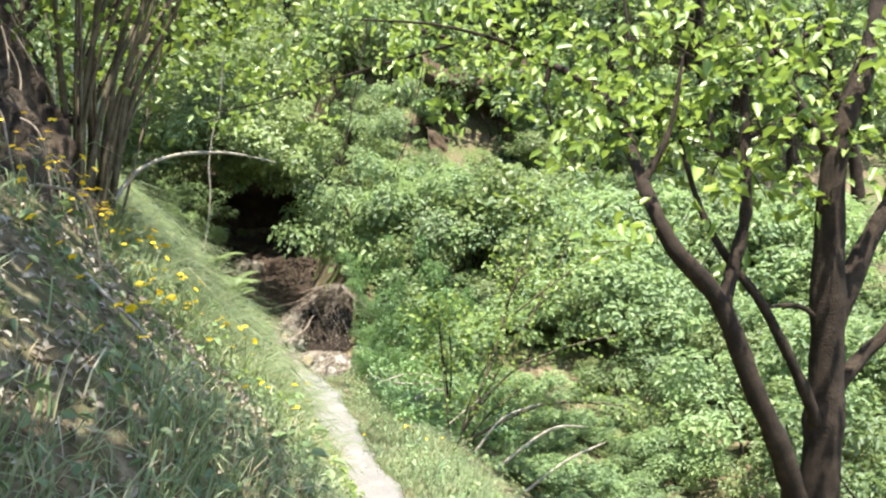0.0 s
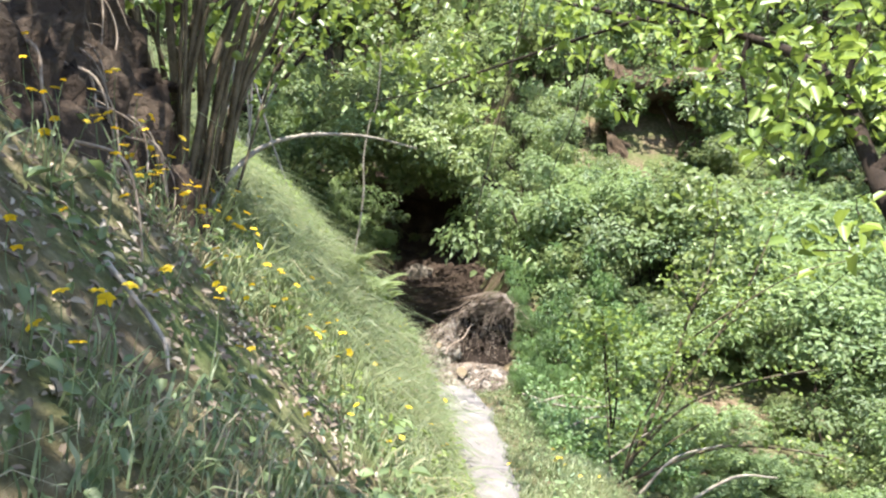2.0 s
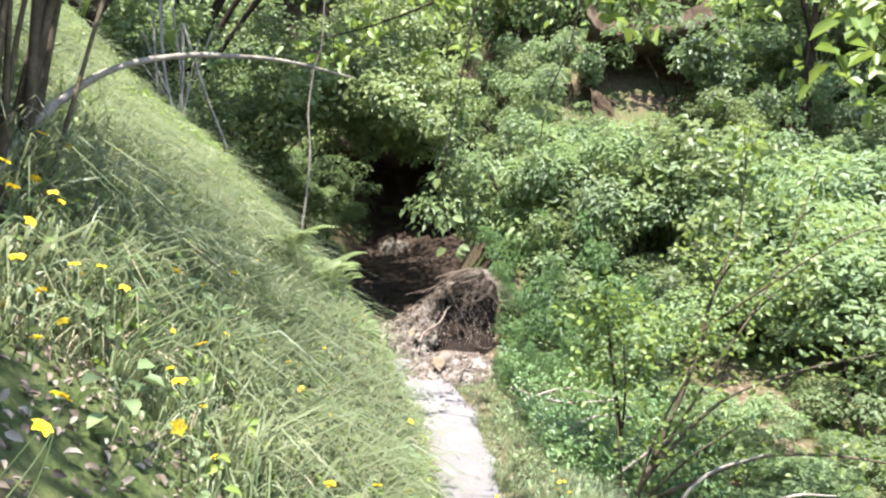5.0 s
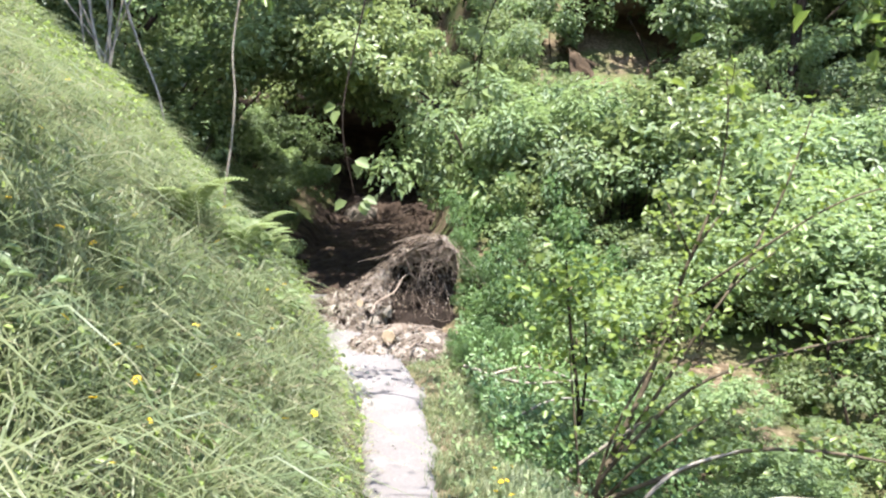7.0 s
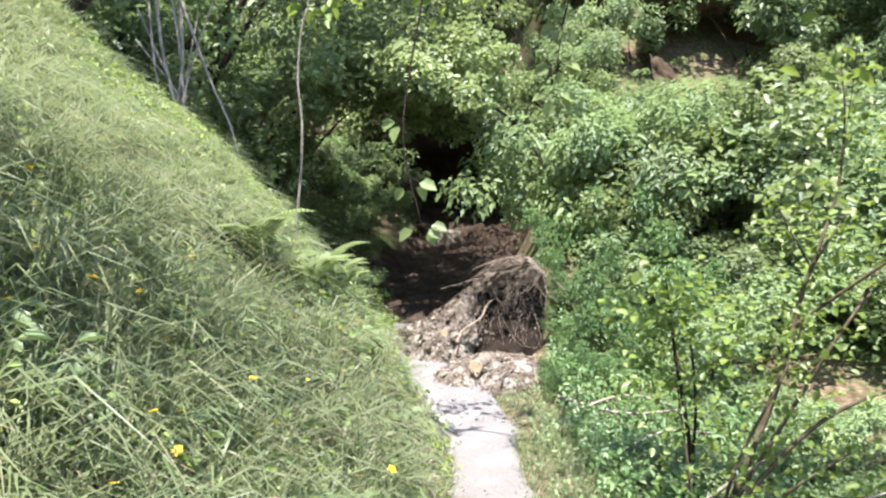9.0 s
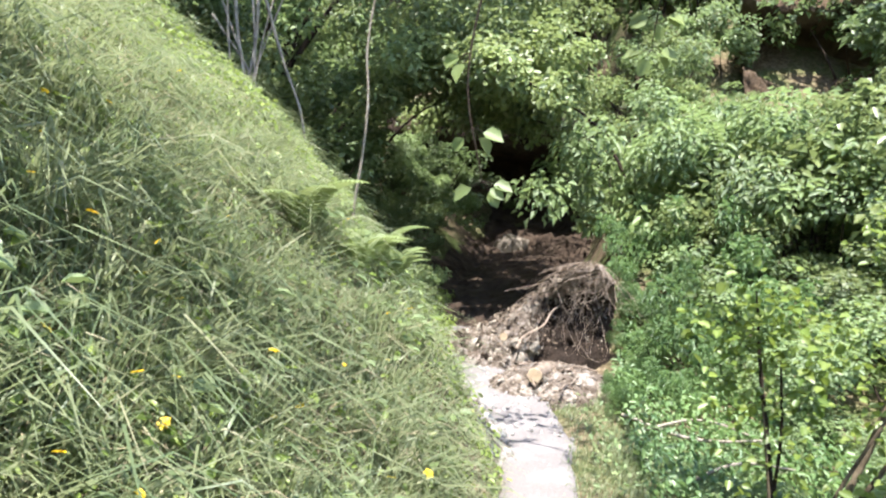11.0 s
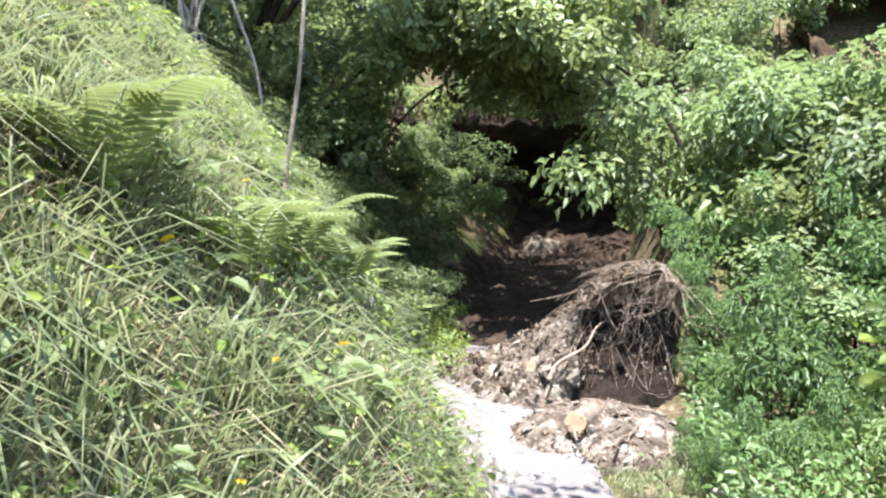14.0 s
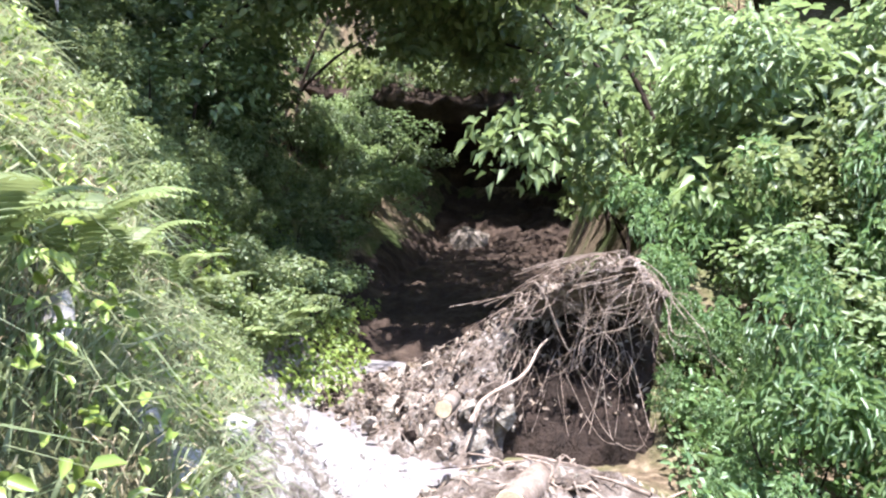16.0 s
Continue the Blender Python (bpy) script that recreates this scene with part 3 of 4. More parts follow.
def hazel_coppice():
    """The many-stemmed hazel on the bank."""
    foot = np.array((-0.78, 4.35, float(ground_z(-0.78, 4.35))))
    t = thing("hazel_coppice", "many-stemmed hazel clump growing from the grassy bank", "tree", at=tuple(foot))
    for i in range(34):
        a = rng.uniform(-1, 1)
        f0 = np.array([0.13 * a + 0.03 * rng.normal(), rng.normal() * 0.10, -0.12])
        lean = 0.34 * a + 0.10 * rng.normal() + 0.06
        h = rng.uniform(1.3, 2.6)
        top = f0 + (lean * h * 0.8, rng.normal() * 0.30, h)
        mid = f0 * 0.55 + top * 0.45 + (-0.12 * lean + 0.03 * rng.normal(), 0.04 * rng.normal(), 0.08)
        bent = f0 * 0.2 + top * 0.8 + (0.04 * rng.normal(), 0.04 * rng.normal(), 0.03)
        part("stem", mesh_of("stem", *tube([f0, mid, bent, top], rng.uniform(0.008, 0.024), 0.005, 7, 6, 0.07), M_HAZELBARK, True), t)
    bend = np.array([(-0.66, 4.3, foot[2] - 0.05), (-0.62, 4.5, 2.46), (-0.53, 4.8, 2.66), (-0.36, 5.1, 2.77), (-0.12, 5.4, 2.81), (0.06, 5.55, 2.80), (0.28, 5.75, 2.76)]) - foot
    part("stem", mesh_of("stem", *tube(bend, 0.020, 0.005, 7, 6, 0.06), M_DEADWOOD, True), t, "pale bent stem leaning over the path")
    part("dead_stub", mesh_of("dead_stub", *tube(np.array([(-1.10, 4.30, 2.95), (-0.92, 4.25, 2.93), (-0.70, 4.22, 2.90)]) - foot, 0.034, 0.028, 8, 4, 0.1), M_BARK, True), t, "dark broken stub between the stems")
    # leafy shoots along the stems and over the bank
    n = 2300
    c = np.array([(-0.9, 0.0, 1.5), (-0.5, 0.1, 1.7), (0.0, 0.2, 1.45), (0.45, 0.6, 1.35), (0.3, 0.9, 1.7), (-0.7, 0.4, 2.2), (-0.1, 0.3, 2.1), (0.75, 1.2, 1.25), (0.5, 0.2, 1.9), (0.0, -0.3, 1.9), (0.8, 1.5, 1.8), (-0.4, -0.2, 1.15), (0.25, 0.3, 1.05), (-1.1, -0.4, 1.8)])
    k = rng.choice(len(c), n)
    pos = c[k] + fuzz(n, 1) * (0.32, 0.34, 0.20)
    nrm = unit(fuzz(n, 0.5) + np.array([0, -0.1, 0.9]))
    size = rng.uniform(0.045, 0.085, n)
    part("crown", mesh_of("crown", *leaves(pos, np.cross(nrm, fuzz(n)) + np.array([0, 0, -0.3]), nrm, size, size * 0.8), M_BRIGHT), t, "soft bright green leaves")


def sapling():
    t = thing("sapling", "thin dark sapling with fresh leaves below the path", "sapling", at=(2.07, 8.7, -0.4))
    o = np.array((2.07, 8.7, -0.4))
    part("stem", mesh_of("stem", *tube(np.array([(2.07, 8.7, -0.6), (2.06, 8.7, 0.16), (1.98, 8.7, 0.8), (1.93, 8.7, 1.35)]) - o, 0.022, 0.008, 7, 6, 0.05), M_BARK, True), t)
    part("stem", mesh_of("stem", *tube(np.array([(2.08, 8.7, 0.1), (2.10, 8.65, 0.5), (2.07, 8.6, 0.95)]) - o, 0.014, 0.006, 6, 6, 0.05), M_BARK, True), t)
    c = np.array([(1.93, 8.7, 1.3), (2.0, 8.6, 1.05), (1.85, 8.7, 1.0), (2.1, 8.6, 0.95), (1.8, 8.65, 0.75), (2.2, 8.6, 0.7), (1.7, 8.6, 1.15), (2.15, 8.5, 1.2), (2.3, 8.6, 1.0)])
    n = 420
    pos = c[rng.choice(len(c), n)] + fuzz(n, 1) * (0.15, 0.13, 0.10) - o
    nrm = unit(fuzz(n, 0.45) + np.array([0, -0.2, 0.9]))
    size = rng.uniform(0.05, 0.09, n)
    part("crown", mesh_of("crown", *leaves(pos, np.cross(nrm, fuzz(n)), nrm, size, size * 0.75), M_BRIGHT), t, "fresh yellow-green leaves")


def fanned_shrub():
    """The open shrub with stems fanning out low beside the path."""
    o = np.array((2.05, 8.0, -0.35))
    t = thing("fanned_shrub", "open shrub with grey-brown stems fanning out low", "shrub", at=tuple(o))
    stems = [
        ([(2.0, 8.0, -0.4), (2.45, 8.2, 0.52), (2.65, 8.3, 1.07), (2.76, 8.3, 1.43), (2.98, 8.3, 1.77)], 0.026, 0.008),
        ([(2.76, 8.3, 1.43), (2.68, 8.35, 1.62), (2.59, 8.4, 1.83)], 0.010, 0.005),
        ([(2.2, 8.05, 0.0), (2.49, 8.1, 0.45), (2.95, 8.1, 1.19), (3.28, 8.1, 1.51)], 0.018, 0.006),
        ([(2.05, 7.9, -0.2), (2.17, 7.8, 0.09), (2.67, 7.8, 0.62), (3.32, 7.9, 0.85), (3.9, 8.0, 0.95)], 0.018, 0.006),
        ([(2.05, 7.8, -0.2), (2.39, 7.6, 0.06), (2.92, 7.6, 0.27), (3.46, 7.6, 0.28), (4.0, 7.6, 0.2)], 0.018, 0.008),
        ([(2.05, 8.0, -0.35), (2.2, 7.9, 0.3), (2.5, 7.9, 0.9), (2.6, 7.9, 1.2)], 0.014, 0.004),
        ([(2.0, 8.0, -0.35), (1.95, 8.1, 0.3), (1.9, 8.1, 0.8)], 0.012, 0.004),
        ([(2.05, 8.0, -0.35), (2.4, 7.7, 0.2), (2.75, 7.6, 0.5)], 0.014, 0.006),
        ([(2.76, 8.3, 1.43), (2.95, 8.4, 1.9), (3.0, 8.4, 2.35), (2.98, 8.4, 2.7)], 0.012, 0.004),
        ([(2.95, 8.1, 1.19), (3.3, 8.3, 1.7), (3.5, 8.4, 2.15), (3.6, 8.4, 2.5)], 0.012, 0.004),
        ([(2.65, 8.3, 1.07), (3.1, 8.0, 1.5), (3.6, 7.9, 1.85), (4.1, 7.9, 2.0)], 0.012, 0.004),
    ]
    tips = []
    for pts, r0, r1 in stems:
        part("stem", mesh_of("stem", *tube(np.array(pts) - o, r0, r1, 7, 6, 0.06), M_HAZELBARK, True), t)
        c = smoothed(np.array(pts), 6)
        tips.append(c[len(c) // 3:])
    tips = np.concatenate(tips)
    n = 1250
    pos = tips[rng.choice(len(tips), n)] + fuzz(n, 1) * (0.13, 0.13, 0.09) - o
    nrm = unit(fuzz(n, 0.45) + np.array([0, -0.2, 0.9]))
    size = rng.uniform(0.04, 0.075, n)
    part("crown", mesh_of("crown", *leaves(pos, np.cross(nrm, fuzz(n)), nrm, size, size * 0.7), M_BRIGHT), t, "scattered fresh leaves")


def bush_kind(name, label, material, count, leaf, stems, rich=True, aspect=0.62, flat=0.8):
    t = thing(name, label, "bush", "bushes on the slope")
    for i in range(3):
        part("stem", mesh_of("stem", *spread_stems(1, 0.95, 0.75, 0.022), M_BARK), t)
    v, f = crown(count, leaf, 16, rich, flat, aspect=aspect)
    part("foliage", mesh_of("foliage", v + np.array([0, 0, 0.62]), f, material), t)
    return t


hex_tree()
hazel_coppice()
sapling()
fanned_shrub()

near_kinds = [bush_kind("hazel_bush", "dense sunlit hazel bush with fresh green leaves", M_BUSH, 3200, 0.074, 9),
              bush_kind("hazel_bush", "dense hazel bush with fresh green leaves", M_BUSH, 3200, 0.066, 8),
              bush_kind("elder_bush", "leafy bush with grey-green pointed leaves", M_BUSH2, 3000, 0.084, 8, True, 0.45),
              bush_kind("elder_bush", "leafy grey-green bush on the slope below the path", M_BUSH2, 3000, 0.072, 8, True, 0.5)]
laurel_kind = bush_kind("laurel_bush", "glossy narrow-leaved laurel bush beside the root plate", M_LAUREL, 1700, 0.125, 9, True, 0.30)
far_kinds = [bush_kind("woodland_bush", "dense green shrub on the wooded far slope", M_FAR, 2100, 0.095, 6, False),
             bush_kind("woodland_bush", "dense yellow-green shrub on the wooded far slope", M_BUSH, 2100, 0.090, 6, False),
             bush_kind("woodland_bush", "dense grey-green shrub on the wooded far slope", M_BUSH2, 2100, 0.10, 6, False, 0.45)]
used = set()


def set_bush(kind, x, y, size, lift=0.0, tall=1.0, tilt=0.14):
    m = Matrix.LocRotScale((x, y, float(ground_z(x, y)) + lift), Euler((rng.normal() * tilt, rng.normal() * tilt, rng.uniform(0, 6.28))), (size * rng.uniform(0.8, 1.25), size * rng.uniform(0.8, 1.25), size * tall))
    if id(kind) not in used:
        used.add(id(kind))
        kind.matrix_basis = m
    else:
        copy_thing(kind, m)


# bushes below the path
for y in np.arange(3.2, 14.2, 0.78):
    for x in np.arange(float(path_x(y)) + 1.2, 10.5, 1.02):
        px, py = x + rng.uniform(-0.3, 0.3), y + rng.uniform(-0.3, 0.3)
        if (py < 4.6 and px < 6.5) or (y < 5 and px < 3.4):
            continue
        if (px < 2.4 and 10.4 < py < 13.8) or (py > 12.8 and px < 1.3) or (5.0 < py < 10.5 and px < 4.3):
            continue
        set_bush(near_kinds[rng.integers(4)], px, py, rng.uniform(0.6, 1.15) * (0.72 if px - path_x(py) < 1.7 else 0.55 if px < 4.6 and py < 12 else 1), -0.1, rng.uniform(0.8, 1.3))
# low growth under the open shrub
for i in range(76):
    py = rng.uniform(5.2, 10.4)
    px = float(path_x(py)) + rng.uniform(1.25, 4.1)
    if (abs(px - 2.1) < 0.45 and py < 8.7) or px - path_x(py) < 1.1:
        continue
    set_bush(near_kinds[rng.integers(4)], px, py, rng.uniform(0.24, 0.38), -0.1, rng.uniform(0.6, 0.9))
# laurel beside the root plate
for x, y, s in ((1.62, 11.6, 0.50), (1.85, 12.15, 0.72), (1.75, 12.9, 0.78), (2.2, 11.5, 0.75), (2.5, 12.3, 0.9), (1.32, 10.9, 0.34), (1.15, 10.35, 0.28), (1.7, 10.7, 0.48), (1.48, 12.2, 0.46), (1.32, 11.9, 0.32), (1.28, 12.6, 0.4), (1.12, 11.2, 0.22), (1.05, 10.75, 0.22), (1.36, 11.55, 0.34), (2.3, 13.0, 0.9), (1.12, 12.15, 0.30), (1.22, 12.75, 0.5), (1.05, 13.2, 0.55), (1.5, 13.4, 0.75), (1.2, 13.8, 0.6)):
    set_bush(laurel_kind, x, y, s, 0.0, 1.25, 0.05)
# bushes over the gully and on both its sides
for y in np.arange(13.2, 23, 1.05):
    for x in np.arange(-9, 10.5, 1.12):
        px, py = x + rng.uniform(-0.4, 0.4), y + rng.uniform(-0.4, 0.4)
        off = px - float(path_x(py))
        if ((px - 4.8) / 1.9) ** 2 + ((py - 21.5) / 1.7) ** 2 < 1 or (-1.9 - 0.33 * max(py - 15, 0) < off < 2.0 and py < 22.6) or (px < 2.6 and py < 14.2 and off > 0):
            continue
        set_bush(far_kinds[rng.integers(3)], px, py, rng.uniform(0.85, 1.3) * (0.72 if 16 < py < 20.4 and px > 1 else 1), -0.15, rng.uniform(0.85, 1.15))
# leafy undergrowth where the bank turns into the gully
for y in np.arange(11.7, 18.2, 0.55):
    for left in np.arange(0.5 + 0.5 * max(y - 15, 0), 3.4, 0.6):
        py = y + rng.uniform(-0.2, 0.2)
        px = float(path_x(py) - half_width(py)) - left - rng.uniform(-0.15, 0.2)
        if left > 1.3 and py < 12.7:
            continue
        set_bush(near_kinds[rng.integers(2)], px, py, rng.uniform(0.42, 0.66) * (1.0 if left < 0.8 else 1.3), -0.12, rng.uniform(0.9, 1.4))
for y in np.arange(14.6, 18, 0.7):
    py = y + rng.uniform(-0.2, 0.2)
    px = float(path_x(py) + half_width(py)) + rng.uniform(2.0, 2.3)
    set_bush(far_kinds[rng.integers(3)], px, py, rng.uniform(0.55, 0.75), -0.1, rng.uniform(1.0, 1.4))
# low leafage on the gully's steep side
for y in np.arange(15.0, 18.6, 0.4):
    py = y + rng.uniform(-0.2, 0.2)
    set_bush(far_kinds[rng.integers(3)], -2.15 - 0.25 * (py - 15) + rng.uniform(-0.2, 0.15), py, rng.uniform(0.30, 0.46), -0.1, rng.uniform(0.8, 1.1))
for y in np.arange(18.8, 24.8, 0.45):
    for out in (0.0, 0.7):
        py = y + rng.uniform(-0.2, 0.2)
        set_bush(far_kinds[rng.integers(3)], -3.05 - 0.16 * (py - 20) - out + rng.uniform(-0.15, 0.15), py, rng.uniform(0.42, 0.62), -0.1, rng.uniform(0.9, 1.2))
# the wooded far slope
for y in np.arange(23, 46, 2.2):
    for x in np.arange(-15, 24, 2.25):
        px, py = x + rng.uniform(-0.9, 0.9), y + rng.uniform(-0.9, 0.9)
        if abs(px + 2.2) < 3.6 and py < 27.5:
            continue
        s = rng.uniform(1.6, 2.3)
        set_bush(far_kinds[rng.integers(3)], px, py, s, -0.3, rng.uniform(0.8, 1.2))


def woodland_tree(material):
    t = thing("woodland_tree", "slender tree with a leafy crown on the far slope", "tree", "trees on the far slope")
    part("trunk", mesh_of("trunk", *tube([(0, 0, -0.4), (0.1, 0, 1.5), (0.0, 0.1, 3.2), (0.15, 0, 5.6)], 0.13, 0.04, 8, 6, 0.05), M_BARK, True), t)
    for i in range(4):
        a = rng.uniform(0, 6.28)
        o = np.array([math.cos(a), math.sin(a), 0.5])
        h = np.array([0.05, 0, rng.uniform(2.6, 4.4)])
        part("branch", mesh_of("branch", *tube([h, h + o * 0.7, h + o * 1.3], 0.04, 0.012, 6, 4), M_BARK, True), t)
    v, f = crown(2300, 0.062, 24, False, 0.75, -0.6)
    part("crown", mesh_of("crown", v * 1.9 + np.array([0.1, 0, 4.9]), f, material), t)
    return t


tree_kinds = [woodland_tree(M_FAR), woodland_tree(M_BUSH)]
for y in np.arange(20.5, 32, 2.5):
    for x in np.arange(-11, 17, 2.7):
        px, py = x + rng.uniform(-0.9, 0.9), y + rng.uniform(-0.9, 0.9)
        s = rng.uniform(0.85, 1.25)
        if (abs(px + 2.0) < 4.3 and py < 27.0) or (abs(px - 4.6) < 2.2 and py < 24.0):
            continue
        set_bush(tree_kinds[rng.integers(2)], px, py, s, 0.0, rng.uniform(0.9, 1.15))


def arching_tree(foot, top, bow, size):
    """A small tree rooted on the gully's side whose crown closes over the gully."""
    foot = np.array((foot[0], foot[1], float(ground_z(*foot)) - 0.2))
    top = np.array(top, float)
    t = thing("leaning_tree", "small tree leaning over the dark gully with hanging leaves", "tree", "trees over the gully", at=tuple(foot))
    mid = foot * 0.4 + top * 0.6 + (bow, 0, 0.35)
    part("trunk", mesh_of("trunk", *tube([foot - foot, (foot * 0.8 + top * 0.2) - foot + (bow * 0.7, 0, 0.3), mid - foot, top - foot], 0.036, 0.012, 8, 6, 0.06), M_BARK, True), t)
    v, f = crown(3000, 0.10 / size, 26, True, 0.55, -0.8)
    part("crown", mesh_of("crown", v * size + (top - foot), f, M_BUSH), t)


arching_tree((1.3, 14.4), (-0.3, 14.4, 3.5), 0.3, 0.95)
arching_tree((-3.6, 15.0), (-1.9, 15.3, 3.7), -0.3, 1.0)
arching_tree((1.4, 16.0), (-0.5, 15.9, 3.15), 0.3, 0.9)
arching_tree((1.4, 17.4), (-0.6, 17.0, 3.6), 0.3, 1.2)
arching_tree((-3.9, 18.6), (-1.6, 18.8, 4.0), -0.3, 1.4)
arching_tree((1.3, 20.2), (-1.0, 20.4, 4.6), 0.3, 1.5)
arching_tree((1.2, 15.4), (-0.9, 15.3, 3.9), 0.3, 1.2)
arching_tree((1.2, 16.4), (-1.5, 16.0, 4.2), 0.3, 1.3)
arching_tree((-4.2, 17.0), (-2.6, 17.2, 4.6), -0.3, 1.4)
arching_tree((0.9, 18.6), (-1.2, 18.6, 5.0), 0.3, 1.5)
arching_tree((-4.3, 20.5), (-2.4, 20.6, 5.8), -0.3, 1.6)
arching_tree((0.9, 22.5), (-1.4, 22.4, 6.6), 0.3, 1.8)


def shade_tree(foot, crowns, size=0.95):
    """Trees added higher on the bank; their unseen crowns shade near grass and gully."""
    foot = np.array((foot[0], foot[1], float(ground_z(*foot)) - 0.2))
    t = thing("hillside_tree", "slender tree added higher on the bank to cast shade", "tree", at=tuple(foot))
    for c in crowns:
        c = np.array(c, float) + (0.35, 0, 0)
        part("limb", mesh_of("limb", *tube([foot * 0, (c - foot) * 0.5 + (-0.1, 0, 0.3), c - foot], 0.06, 0.02, 8, 5), M_BARK, True), t)
        v, f = crown(1500, 0.10, 22, False, 0.5, -0.8)
        part("crown", mesh_of("crown", v * size + (c - foot), f, M_FAR), t)


# crowns set above the view, placed by where their shade falls
shade_tree((-2.7, 0.6), [(-0.9, -0.6, 5.3), (-0.9, 0.7, 5.4), (-0.3, 0.1, 5.2), (-0.2, 1.3, 5.3)])
shade_tree((-2.9, 2.6), [(-0.9, 2.0, 5.5), (-1.5, 3.0, 5.7), (-1.7, 1.6, 5.8), (-2.1, 3.5, 6.2), (-2.3, 2.4, 6.3), (-1.9, 2.2, 5.6), (-2.4, 3.0, 5.9)])
shade_tree((-4.6, 12.0), [(-3.4, 11.4, 7.0), (-2.6, 12.3, 7.2), (-3.9, 13.2, 7.6), (-2.1, 13.3, 7.4), (-3.1, 14.5, 7.8), (-3.0, 10.3, 7.0), (-3.9, 10.4, 7.3)], 1.25)
shade_tree((-5.0, 16.0), [(-1.9, 14.6, 7.8), (-1.7, 15.7, 8.0), (-4.1, 15.6, 8.4), (-2.8, 16.9, 8.6), (-1.1, 17.3, 8.6)], 1.35)


# ---- bare soil ----
def overlay(name, label, ys, a, b, steps, material, lift, lump):
    """A sheet of bare earth a little above the ground, between the edges a(y) and b(y)."""
    ys = np.asarray(ys)
    u = np.linspace(0, 1, steps)
    X = a(ys)[:, None] * (1 - u) + b(ys)[:, None] * u
    Y = np.repeat(ys[:, None], steps, 1)
    rim = np.minimum(np.minimum(u, 1 - u)[None] * 6, np.minimum(np.arange(len(ys)), np.arange(len(ys))[::-1])[:, None] / 4).clip(0, 1)
    bumps = np.abs(waves(X * 5 + Y, Y * 4) * 0.5 + waves(X * 11, Y * 9 + X) * 0.35) + 0.25 * rng.uniform(size=X.shape)
    Z = ground_z(X, Y) + lift * (2 * rim - 1) + rim * lump * bumps
    X = X + rim * lump * 0.8 * bumps
    n, k = X.shape
    i, j = np.meshgrid(np.arange(n - 1), np.arange(k - 1), indexing="ij")
    q = i * k + j
    f = np.stack([q, q + 1, q + k + 1, q + k], -1).reshape(-1, 4)
    ob = new(name, mesh_of(name, np.stack([X, Y, Z], -1).reshape(-1, 3), f, material, True))
    return tagged(ob, label, "ground", kind="structure")


# dark soil colour on the gully floor stands in for shade below the foliage
overlay("ground_gully", "bare earth in the gully, coloured dark for its shade", np.arange(14.0, 29, 0.12), lambda y: path_x(y) - half_width(y) - 0.5, lambda y: path_x(y) + half_width(y) + 0.8, 40, M_DARKSOIL, 0.03, 0.10)
scree = overlay("ground_scree", "pale limestone scree at the foot of the bank", np.arange(9.0, 14.3, 0.05), lambda y: path_x(y) - half_width(y) - np.interp(y, [9, 9.6, 11, 12, 13, 14.3], [0.10, 0.36, 0.55, 0.5, 0.35, 0.1]), lambda y: path_x(y) - half_width(y) + 0.15, 44, M_SCREE, 0.015, 0.06)
overlay("ground_scar", "dark eroded earth face on the bank", np.arange(1.5, 4.35, 0.05), lambda y: path_x(y) - 0.21 - 3.2, lambda y: path_x(y) - 0.21 - 1.52 + 0.12 * np.sin(y * 5), 60, M_DARKSOIL, 0.03, 0.24)

tangle = []
for i in range(150):
    y0 = rng.uniform(1.6, 4.3)
    p = np.array((float(path_x(y0)) - 0.21 - rng.uniform(1.6, 2.7), y0, 0))
    p[2] = ground_z(p[0], p[1]) + 0.14
    d = rng.normal(size=3) * (0.10, 0.16, 0.14) + (0.05, 0, -0.12)
    tangle.append(tube([p, p + d * 0.4 + (0.08, 0, 0.0), p + d * 0.8 + (0.08, 0, -0.03), p + d * 1.5], rng.choice([0.003, 0.004, 0.007]), 0.0015, 4, 3))
tagged(new("root_tangle", mesh_of("root_tangle", *joined(tangle), M_ROOT)), "tangle of fine dead roots on the eroded earth", "roots", kind="stuff")

def earth_face(name, label, x0, x1, ys, zs, material, rough):
    """A face of bare soil with a dark undercut and an overhanging lip."""
    X, V = np.meshgrid(np.linspace(x0, x1, 90), np.linspace(0, 1, 60))
    side = ((X - (x0 + x1) / 2) / (x1 - x0) * 2) ** 2
    knots = [0, 0.35, 0.55, 0.72, 0.82, 0.9, 1.0]
    Y = np.interp(V, knots, ys) - 0.9 * side
    Z = np.interp(V, knots, zs) + 0.3 * side
    lump = waves(X * 1.9, Z * 2.1 + Y) * 0.13 + waves(X * 5.2 + Z, Z * 4.7) * 0.06 + 0.02 * rng.normal(size=X.shape)
    lump = lump * rough
    P = np.stack([X, Y - lump, Z + 0.5 * lump], -1).reshape(-1, 3)
    n, k = X.shape
    i, j = np.meshgrid(np.arange(n - 1), np.arange(k - 1), indexing="ij")
    q = i * k + j
    f = np.stack([q, q + 1, q + k + 1, q + k], -1).reshape(-1, 4)
    ob = new(name, mesh_of(name, P, f, material, True))
    tagged(ob, label, "earth face", kind="structure")


